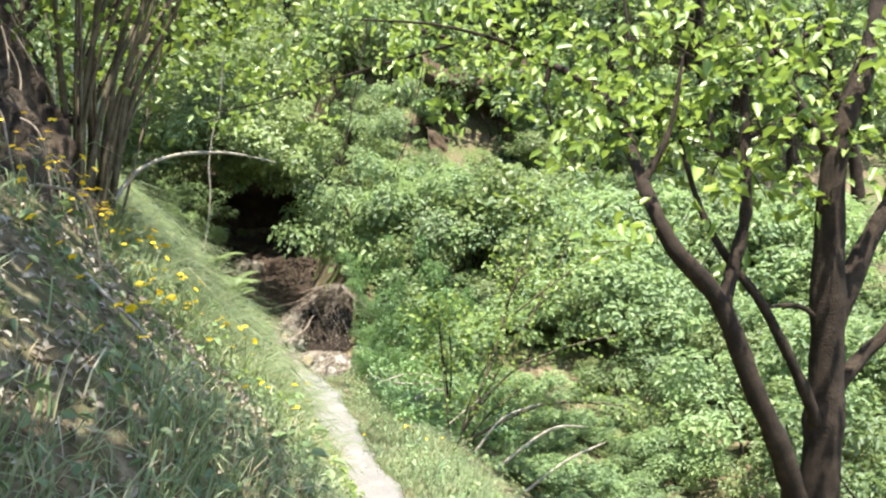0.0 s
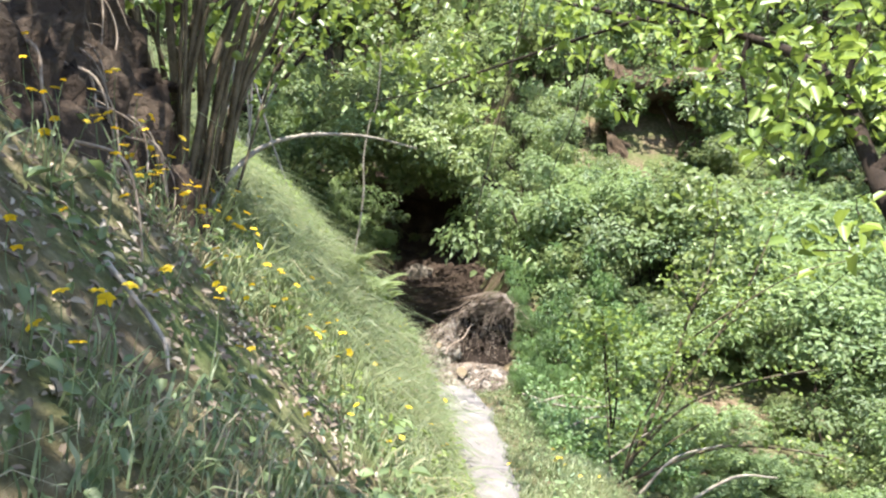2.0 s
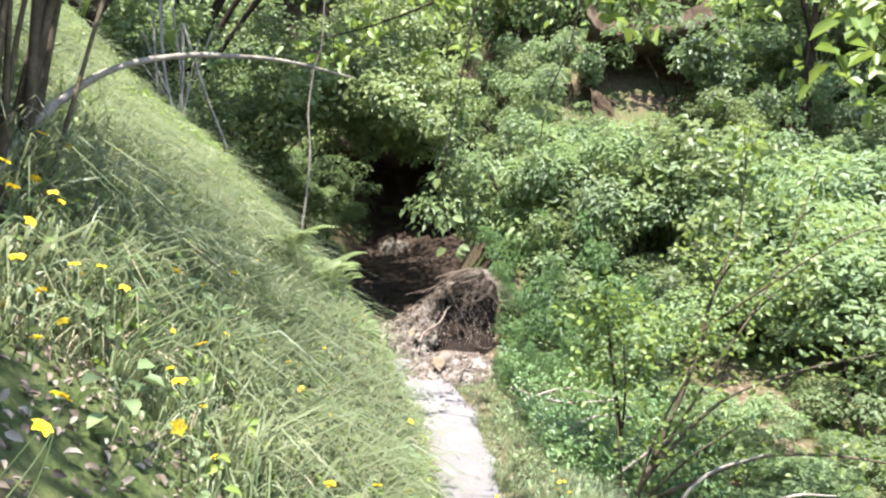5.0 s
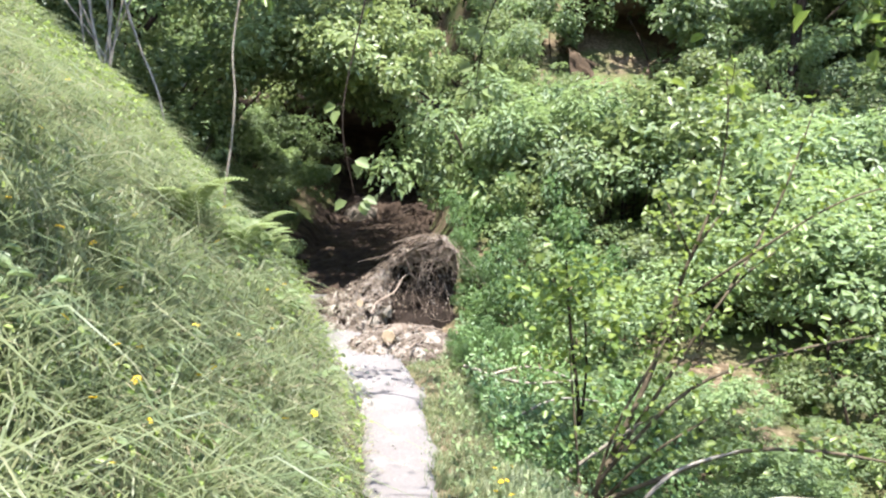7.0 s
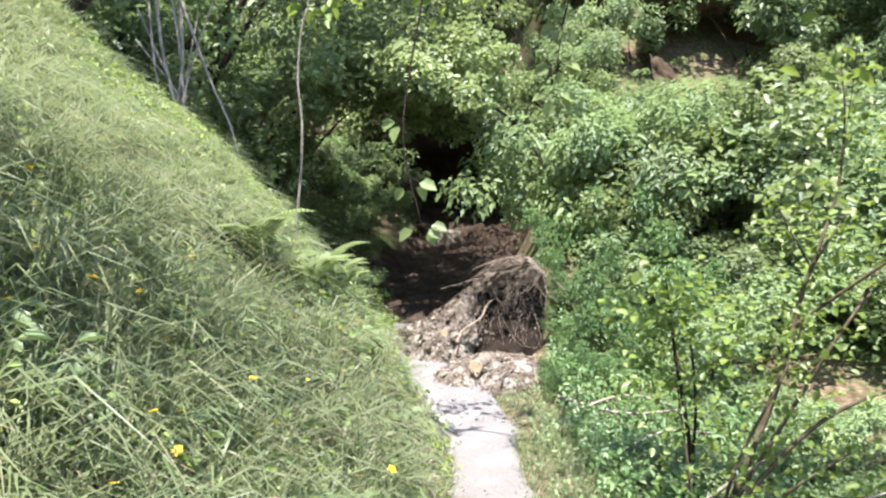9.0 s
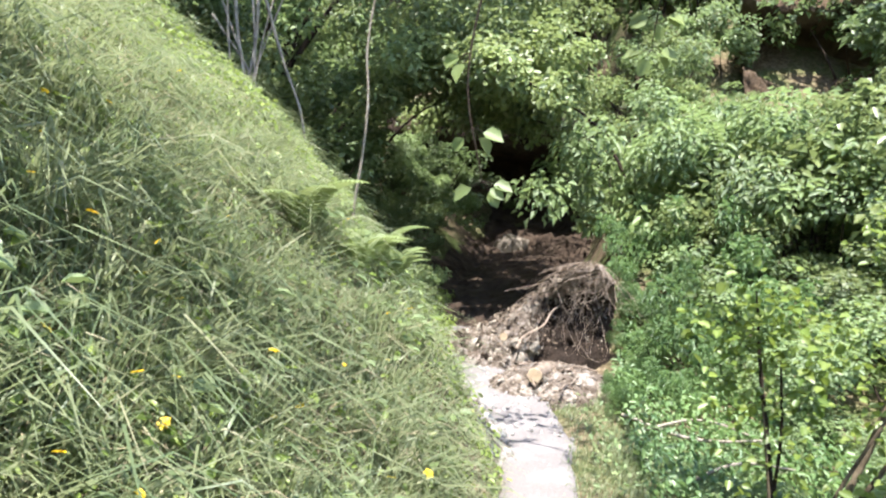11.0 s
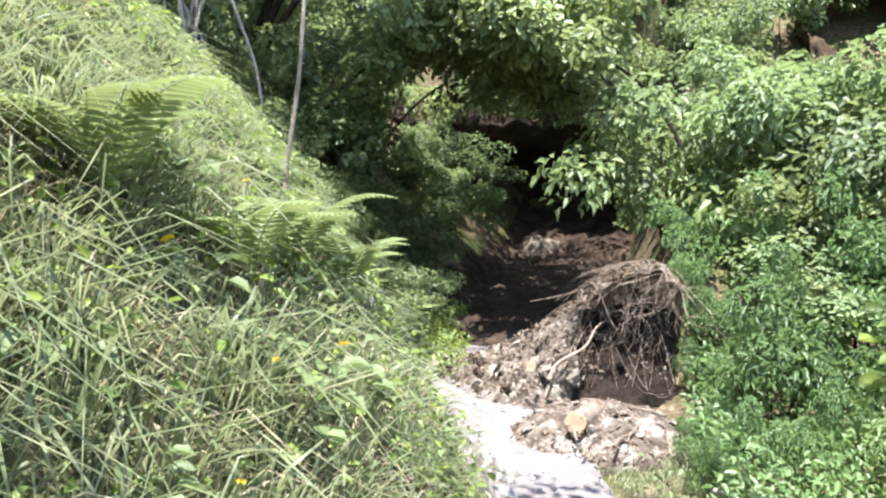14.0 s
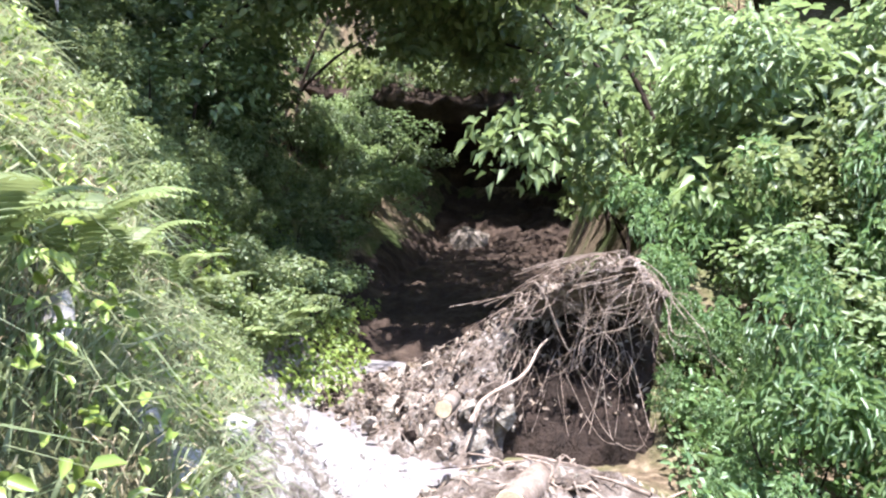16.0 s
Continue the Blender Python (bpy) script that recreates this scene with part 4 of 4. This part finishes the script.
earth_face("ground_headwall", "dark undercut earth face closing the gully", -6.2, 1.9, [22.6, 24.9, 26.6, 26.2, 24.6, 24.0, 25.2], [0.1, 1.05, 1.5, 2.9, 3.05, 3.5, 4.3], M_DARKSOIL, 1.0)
earth_face("ground_hollow", "brown undercut earth hollow on the wooded slope", 3.3, 6.3, [21.4, 22.1, 23.6, 23.5, 22.5, 22.2, 23.2], [3.7, 4.35, 4.7, 5.6, 5.75, 6.0, 6.6], M_SOIL, 0.8)
for x in np.arange(-6.0, 2.0, 0.75):
    px = x + rng.uniform(-0.2, 0.2)
    set_bush(far_kinds[rng.integers(3)], px, 24.6, 0.75, 3.5 - float(ground_z(px, 24.6)), 0.9)
boulder = thing("boulder", "rounded brown boulder lodged in the gully's earth wall", "boulder", at=(-1.90, 24.0, 0.66))
st = part("rock", stone_mesh("rock", M_BOULDER, 5, 0.85), boulder)
st.scale = (0.95, 0.8, 0.95)


# ---- grass, weeds, litter ----
def bank_points(n, y0, y1, l0, l1, side=-1):
    """Random places on the bank (side -1) or on the downhill verge (side 1)."""
    y = rng.uniform(y0, y1, n)
    l = rng.uniform(l0, l1, n)
    x = path_x(y) + side * (half_width(y) + l)
    return x, y, l


def bare(x, y):
    """Where the bank shows earth and litter instead of grass: 0 to 1."""
    l = path_x(y) - 0.21 - x
    scar = ease(l, 1.35, 1.65) * ease(y, 0.8, 1.6) * (1 - ease(y, 4.0, 4.5))
    litter = np.exp(-(((x + 0.05) / 0.50) ** 2 + ((y - 3.2) / 0.95) ** 2)) * 1.1 + np.exp(-(((x + 0.2) / 0.4) ** 2 + ((y - 1.9) / 0.9) ** 2)) * 0.7
    spots = ease(waves(x * 2.3 + 4, y * 1.9), 0.25, 0.9) * 0.5
    scree = ease(y, 9.0, 9.5) * (1 - ease(y, 11.6, 12.2)) * (1 - ease(path_x(y) - half_width(y) - x, 0.32, 0.60))
    litter = litter + np.exp(-(((x + 0.05) / 0.5) ** 2 + ((y - 2.6) / 1.1) ** 2)) * 0.5
    straw = np.exp(-(((x + 0.25) / 0.35) ** 2 + ((y - 7.7) / 0.8) ** 2)) * 0.6
    return np.clip(scar + litter + spots + scree + straw, 0, 1)


def grass_sheet(name, label, spots, length, width, lean, material=None):
    """Blades that arch out from the middle of their tuft and hang a little downhill."""
    x, y, dx, dy = spots
    n = len(x)
    near = np.abs(x - path_x(y)) - half_width(y)
    L = length * (1 - 0.45 * ease(y, 7.2, 8.8)) * rng.uniform(0.5, 1.35, n) * (0.45 + 0.55 * ease(near, 0.0, 0.45))
    root = np.stack([x, y, ground_z(x, y) - 0.02], -1)
    a = rng.uniform(0, 2 * np.pi, n)
    out = unit(np.stack([dx, dy, 0 * dx], -1))
    downhill = np.where(x < path_x(y), 0.32, 0.1)[:, None] * np.array([1.0, 0, -0.35])
    flow = 0.75 * out + 0.45 * np.stack([np.cos(a), np.sin(a), 0 * a], -1) + downhill
    bendy = lean * rng.uniform(0.3, 1.5, n)
    side = unit(np.cross(flow, (0, 0, 1.0)) + fuzz(n, 0.35)) * (width * rng.uniform(0.6, 1.5, n))[:, None]
    up = np.array([0.18, 0, 1.0])
    m1 = root + up * (0.45 * L)[:, None] + flow * (0.14 * L * bendy)[:, None]
    m2 = root + up * ((0.80 - 0.10 * bendy) * L)[:, None] + flow * (0.42 * L * bendy)[:, None]
    tip = root + up * ((0.95 - 0.42 * bendy) * L)[:, None] + flow * (0.85 * L * bendy)[:, None]
    v = np.stack([root - side, root + side, m1 - side, m1 + side, m2 - 0.7 * side, m2 + 0.7 * side, tip], 1).reshape(-1, 3)
    f = np.array([(0, 1, 3), (0, 3, 2), (2, 3, 5), (2, 5, 4), (4, 5, 6)])
    f = (np.arange(n)[:, None, None] * 7 + f[None]).reshape(-1, 3)
    ob = new(name, mesh_of(name, v, f, material or M_GRASS))
    return tagged(ob, label, "grass", kind="stuff")


def tufted(n, y0, y1, l0, l1, per, spread, side=-1):
    """Places gathered into tufts, fewer where the bank is bare, and each place's way out of its tuft."""
    x, y, l = bank_points(n // per, y0, y1, l0, l1, side)
    keep = (rng.uniform(size=len(x)) > bare(x, y)) | (side > 0)
    x, y = x[keep], y[keep]
    k = np.repeat(np.arange(len(x)), per)
    dx, dy = rng.normal(size=len(k)) * spread, rng.normal(size=len(k)) * spread
    return x[k] + dx, y[k] + dy, dx, dy


grass_sheet("bank_grass", "lush mixed grass on the sunlit bank", tufted(130000, -0.5, 12.6, 0.0, 3.8, 10, 0.05), 0.15, 0.0034, 0.95)
grass_sheet("grass_tufts", "arching tufts of long grass on the bank", tufted(42000, 3.9, 12.2, 0.2, 3.6, 40, 0.030), 0.30, 0.0038, 1.3)
grass_sheet("verge_grass", "short yellowish grass along the path's lower edge", tufted(30000, -1.0, 11.0, -0.03, 0.8, 9, 0.045, 1), 0.19, 0.0030, 0.7)

M_DRY = leaf_material("dry_blade", [(0.0, (0.22, 0.17, 0.10)), (0.5, (0.36, 0.30, 0.19)), (1.0, (0.50, 0.44, 0.31))], (0.42, 0.34, 0.20), 0.3, 0.6)
grass_sheet("dry_grass", "bleached dry grass among the green", tufted(20000, 0.0, 12.4, 0.0, 3.6, 16, 0.06), 0.17, 0.0024, 1.25, M_DRY)
grass_sheet("dry_tufts", "bleached dry tufts on the sunny bank", tufted(6000, 6.5, 12.0, 0.0, 2.4, 22, 0.06), 0.16, 0.0030, 1.3, M_DRY)


def weed_sheet(name, label, x, y, size, height, material, aspect=0.6):
    n = len(x)
    pos = np.stack([x, y, ground_z(x, y) + rng.uniform(0.02, 1, n) * height], -1)
    nrm = unit(fuzz(n, 0.4) + np.array([0.5, -0.15, 0.8]))
    ax = np.cross(nrm, fuzz(n)) + np.array([0.3, -0.1, -0.1])
    s = size * rng.uniform(0.5, 1.4, n)
    ob = new(name, mesh_of(name, *leaves(pos, ax, nrm, s, s * aspect), material))
    return tagged(ob, label, "weeds", kind="stuff")


x, y, l = bank_points(9000, -0.6, 5.2, 0.0, 1.9)
keep = rng.uniform(size=len(x)) > bare(x, y) * 0.9
weed_sheet("bank_weeds", "low broad-leaved weeds on the shaded bank", x[keep], y[keep], 0.036, 0.13, M_WEED)
x, y, l = bank_points(16000, 3.6, 12.4, 0.0, 3.4)
keep = rng.uniform(size=len(x)) > bare(x, y) * 1.2
weed_sheet("bank_herbs", "small herbs among the grass of the bank", x[keep], y[keep], 0.042, 0.22, M_BRIGHT, 0.5)
x, y, l = bank_points(3000, -0.5, 10.5, 0.1, 1.2, 1)
weed_sheet("verge_herbs", "small herbs along the path's lower edge", x, y, 0.04, 0.2, M_WEED)
x, y, l = bank_points(30000, -0.6, 12.5, 0.0, 3.0)
keep = rng.uniform(size=len(x)) < (bare(x, y) + 0.08) * (1 - 0.85 * (y > 9))
weed_sheet("leaf_litter", "dry brown and bleached leaves on the earth", x[keep], y[keep], 0.030, 0.02, M_LITTER, 0.5)
x, y, l = bank_points(9000, 8, 13.0, 0.45, 2.0, 1)
keep = (x > 1.05) | (y < 10.9)
x, y = x[keep], y[keep]
weed_sheet("undergrowth", "leafy undergrowth below the path", x, y, 0.06, 0.28, M_LAUREL, 0.45)

x, y, l = bank_points(4200, 12.6, 16.0, -0.45, 1.2)
weed_sheet("gully_herbs", "leafy herbs where the bank turns into the gully", x, y, 0.055, 0.26, M_BRIGHT, 0.5)


def broad_herb(at, count, size):
    t = thing("broad_herb", "low herb with broad dull-green leaves on the bank", "herb", "herbs on the bank", at=at)
    for i in range(count):
        a = 2 * np.pi * i / count + rng.uniform(-0.4, 0.4)
        o = np.array([math.cos(a), math.sin(a), rng.uniform(0.1, 0.6)])
        h = np.array([0, 0, rng.uniform(0.04, 0.14)])
        tip = h + o * size * 0.8
        leaf = part("leaf", mesh_of("leaf", *leaves(tip[None], (o - np.array([0, 0, 0.5]))[None], np.array([[0.3, 0, 1.0]]) + fuzz(1, 0.15), size, size * 0.72), M_WEED), t)
        part("stalk", mesh_of("stalk", *tube([(0, 0, 0), h * 0.8, tip], 0.002, 0.0015, 4, 2, 0.02), M_WEED), leaf)


for i in range(64):
    y = rng.uniform(2.3, 9.5)
    x = float(path_x(y)) - 0.21 - rng.uniform(0.3, 1.3)
    broad_herb((x, y, float(ground_z(x, y)) + 0.03), int(rng.integers(5, 10)), rng.uniform(0.055, 0.095))

# ---- ferns ----
def fern(at, fronds, length, turn=0.0):
    t = thing("fern", "bright green fern with arching fronds on the bank", "fern", "ferns on the bank", at=at)
    for i in range(fronds):
        a = turn + 2 * np.pi * i / fronds + rng.uniform(-0.25, 0.25)
        o = np.array([math.cos(a), math.sin(a), 0])
        L = length * rng.uniform(0.75, 1.1)
        s = np.linspace(0, 1, 24)
        rise = rng.uniform(1.15, 1.45)
        c = o[None] * (L * (0.25 * s + 0.75 * s**1.8))[:, None] * 0.8 + np.array([0, 0, 1.0]) * (L * rise * (1.1 * s - 0.65 * s**2.2))[:, None]
        tan = unit(np.gradient(c, axis=0))
        side = unit(np.cross(tan, (0, 0, 1.0)))
        nrm = np.cross(side, tan)
        w = L * 0.23 * np.sin(np.pi * np.clip(s * 0.92 + 0.08, 0, 1)) ** 0.8 * (s > 0.12)
        k = np.where(w > 0.01)[0]
        pos, ax, nn, ln = [], [], [], []
        for sgn in (-1, 1):
            pos.append(c[k]), ax.append(side[k] * sgn + tan[k] * 0.45 - np.array([0, 0, 0.15])), nn.append(nrm[k]), ln.append(w[k])
        pos, ax, nn, ln = np.concatenate(pos), np.concatenate(ax), np.concatenate(nn), np.concatenate(ln)
        v, f = leaves(pos, ax, nn, ln, np.minimum(L / 24 * 1.0, ln * 0.5), True, 0.03, 0.1)
        frond = part("frond", mesh_of("frond", v, f, M_FERN), t)
        part("stalk", mesh_of("stalk", *tube(c[::6], 0.004, 0.0015, 4, 2, 0.02), M_FERN), frond)


def on_bank(x, y, up=0.0):
    return (x, y, float(ground_z(x, y)) + up)


for x, y, k, L in ((-0.56, 7.57, 8, 0.50), (-0.36, 7.95, 7, 0.40), (-0.45, 8.45, 8, 0.44), (-0.42, 8.9, 7, 0.38), (-0.62, 9.45, 7, 0.38), (-0.85, 10.0, 7, 0.36), (-1.15, 10.9, 6, 0.34), (-1.50, 12.75, 9, 0.42), (-1.58, 13.15, 8, 0.45), (-1.66, 13.6, 8, 0.42), (-1.85, 12.6, 7, 0.4)):
    fern(on_bank(x, y, 0.06), k, L * 1.05, rng.uniform(0, 6))


# ---- flowers ----
def flower_kind():
    t = thing("yellow_flower", "small yellow wildflower on a thin stalk in the grass", "flower", "yellow flowers on the bank")
    part("stalk", mesh_of("stalk", *tube([(0, 0, -0.02), (0.01, 0, 0.08), (0.0, 0.01, 0.17)], 0.0016, 0.0012, 4, 3, 0.02), M_WEED), t)
    for i in range(5):
        a = 2 * np.pi * i / 5
        o = np.array([[math.cos(a), math.sin(a), 0.15]])
        v, f = leaves(np.array([[0, 0.01, 0.17]]), o, np.array([[0.0, 0, 1.0]]), 0.016, 0.014)
        part("petal", mesh_of("petal", v, f, M_PETAL), t)
    return t


first = flower_kind()
places = []
for cx, cy, n, sp in ((-0.50, 3.75, 46, 0.22), (-0.35, 2.9, 34, 0.24), (0.0, 2.7, 16, 0.25), (0.12, 1.62, 9, 0.07), (-0.12, 2.3, 12, 0.2), (0.2, 3.6, 14, 0.3), (-0.3, 5.0, 12, 0.3), (0.1, 4.6, 16, 0.25), (0.0, 5.6, 12, 0.35), (-0.1, 6.6, 9, 0.4), (-0.3, 7.6, 6, 0.4), (1.5, 6.9, 9, 0.25)):
    for i in range(n):
        places.append((cx + rng.normal() * sp, cy + rng.normal() * sp))
for i, (x, y) in enumerate(places):
    m = Matrix.LocRotScale(on_bank(x, y, rng.uniform(0.02, 0.16)), Euler((rng.normal() * 0.3, 0.3 + rng.normal() * 0.3, rng.uniform(0, 6))), Vector((1, 1, 1)) * rng.uniform(0.7, 1.3))
    if i == 0:
        first.matrix_basis = m
    else:
        copy_thing(first, m)


# ---- dead wood, vine and twigs ----
def stick(label, pts, r0, r1, material=None, name="dead_stick", category="stick"):
    p = np.array(pts, float)
    t = thing(name, label, category, at=tuple(p[0]))
    part("wood", mesh_of("wood", *tube(p - p[0], r0, r1, 7, 6, 0.06), material or M_DEADWOOD, True), t)


for top, foot_x, foot_z, r in (((-3.30, 4.75), -3.02, 3.1, 0.024), ((-3.14, 4.60), -2.95, 3.0, 0.018), ((-3.02, 4.40), -3.10, 3.0, 0.022), ((-3.55, 4.30), -2.80, 2.85, 0.014), ((-2.62, 4.30), -3.05, 3.05, 0.012), ((-3.40, 4.55), -3.22, 3.2, 0.016), ((-2.80, 4.2), -2.98, 3.0, 0.010), ((-3.60, 3.95), -2.70, 2.75, 0.012)):
    a, b = np.array((top[0], 12.0, top[1])), np.array((foot_x, 11.75, foot_z - 0.15))
    stick("pale dead pole leaning on the bushes", [a, (a + b) / 2 + rng.normal(size=3) * 0.05, b], r, r * 0.75)
stick("pale fallen stick slanting down the bank", [(-2.95, 11.85, 4.35), (-2.83, 11.8, 4.02), (-2.62, 11.8, 3.35), (-2.42, 11.78, 2.85), (-2.33, 11.75, 2.45)], 0.020, 0.012)
stick("thin pale stem rising from the bank before the bushes", [(-0.84, 9.15, 1.55), (-0.83, 9.15, 1.82), (-0.77, 9.15, 2.2), (-0.73, 9.14, 2.59), (-0.74, 9.14, 2.95), (-0.68, 9.15, 3.35), (-0.60, 9.15, 3.6), (-0.55, 9.1, 4.3)], 0.012, 0.006, M_DEADWOOD, "climbing_stem", "stem")
stick("grey dead branch lying in the undergrowth", [(1.15, 10.2, 0.12), (1.7, 9.9, 0.05), (2.3, 9.8, 0.12)], 0.018, 0.008)
stick("grey dead branch lying in the undergrowth", [(1.3, 10.0, 0.06), (1.8, 10.1, 0.15), (2.4, 9.9, 0.0)], 0.012, 0.006)
for a, b in (((2.15, 7.3, -0.1), (2.9, 7.5, 0.32)), ((2.3, 7.0, -0.2), (3.3, 7.25, 0.12)), ((1.9, 8.1, -0.1), (2.5, 7.9, 0.42)), ((1.5, 9.0, -0.05), (2.3, 9.2, 0.1)), ((2.5, 6.6, -0.3), (3.4, 6.9, 0.05))):
    a, b = np.array(a), np.array(b)
    stick("grey dead branch slanting through the low growth", [a, (a + b) / 2 + rng.normal(size=3) * 0.04 + (0, 0, 0.06), b], 0.016, 0.007)
stick("short dead twig on the bank", [on_bank(-0.15, 2.3, 0.03), on_bank(0.05, 2.2, 0.05), on_bank(0.12, 2.1, 0.03)], 0.008, 0.005)
stick("dark broken stump end in the undergrowth", [(1.35, 11.3, -0.15), (1.40, 11.3, 0.05), (1.46, 11.25, 0.14)], 0.07, 0.05, M_BARK, "stump", "stump")
for i in range(24):
    x, y = -0.85 + 0.18 * rng.normal(), 3.2 + 0.5 * rng.normal()
    p = np.array(on_bank(x, y, 0.12))
    stick("thin bare root hanging from the eroded earth", [p + (-0.1, 0, 0.1), p + (0.06, 0, 0.05), p + (0.12, 0.03 * rng.normal(), -0.12), p + (0.13, 0.06 * rng.normal(), -0.35)], 0.008, 0.003, M_ROOT, "bare_root", "root")


def leafy_twig(points, groups, size):
    line = np.array(points)
    o = line[0].copy()
    line = line - o
    t = thing("hanging_twig", "thin twig with round green leaves hanging over the path", "twig", "twigs over the path", at=tuple(o))
    part("stem", mesh_of("stem", *tube(line, 0.006, 0.002, 5, 6, 0.03), M_BARK), t)
    c = smoothed(line, 8)
    for q, count in groups:
        p = c[min(int(q * len(c)), len(c) - 1)]
        for i in range(count):
            n = unit(np.array([[rng.normal() * 0.45, -0.8, 0.7 + 0.3 * rng.normal()]]))
            a = np.array([[rng.normal() * 1.2, 0.2 * rng.normal(), -0.5]])
            s = size * rng.uniform(0.8, 1.2)
            out = unit(a)[0] * 0.035
            leaf = part("leaf", mesh_of("leaf", *leaves((p + out)[None], a, n, s, s * 0.8), M_BUSH), t)
            part("stalk", mesh_of("stalk", *tube([p, p + out * 0.5 + (0, 0, 0.005), p + out], 0.0012, 0.001, 4, 2, 0.02), M_BARK), leaf)


leafy_twig([(1.02, 6.05, 3.95), (0.90, 5.98, 3.3), (0.78, 5.88, 2.7), (0.70, 5.82, 2.25), (0.75, 5.8, 1.93)], ((1.0, 4), (0.86, 3), (0.72, 3), (0.55, 3), (0.40, 4), (0.25, 4)), 0.056)
leafy_twig([(1.55, 6.6, 3.7), (1.42, 6.55, 3.1), (1.28, 6.5, 2.75), (1.22, 6.5, 2.42)], ((1.0, 5), (0.85, 5), (0.7, 5), (0.5, 4), (0.3, 4)), 0.062)

# ---- stones ----
white = [stone_mesh("stone", M_STONE, 40 + s) for s in range(5)]
for x, y, s in ((-0.80, 10.7, 0.20), (-0.36, 9.50, 0.17), (-0.26, 9.36, 0.16), (-0.44, 9.15, 0.14), (-0.33, 9.30, 0.10), (-0.56, 10.2, 0.13), (-0.20, 9.7, 0.10), (-0.88, 11.0, 0.10), (0.05, 9.1, 0.08), (-0.36, 9.9, 0.09)):
    r = thing("limestone_rock", "pale angular limestone rock at the foot of the bank", "rock", "rocks at the path's edge", at=on_bank(x, y, 0.02))
    st = part("rock", white[int(rng.integers(5))], r)
    st.matrix_local = Matrix.LocRotScale((0, 0, 0), Euler(rng.uniform(0, 6, 3)), Vector((1, 1, 0.9)) * s)
for i in range(300):
    y = rng.uniform(4.5, 13.2) if i > 230 else rng.uniform(9.6, 13.4)
    hw = min(float(half_width(y)), 0.5)
    x = float(path_x(y)) + rng.normal() * 0.5 * hw
    st = part("stone", white[i % 5], path)
    s = rng.choice([0.012, 0.018, 0.025, 0.035]) if y < 9 else rng.choice([0.018, 0.025, 0.03, 0.045, 0.06])
    st.matrix_local = Matrix.LocRotScale((x, y, float(path_z(y)) + 0.010), Euler(rng.uniform(0, 6, 3)), Vector((1, 1, 0.8)) * s)
for i in range(170):
    y = rng.uniform(9.2, 14.0)
    edge = float(path_x(y) - half_width(y))
    x = edge + 0.12 - rng.uniform() ** 1.2 * (0.42 if y < 12.5 else 0.3)
    st = part("stone", white[i % 5], scree)
    s = rng.choice([0.025, 0.04, 0.05, 0.07, 0.10])
    st.matrix_local = Matrix.LocRotScale((x, y, float(ground_z(x, y)) + 0.035), Euler(rng.uniform(0, 6, 3)), Vector((1, 1, 0.8)) * s)
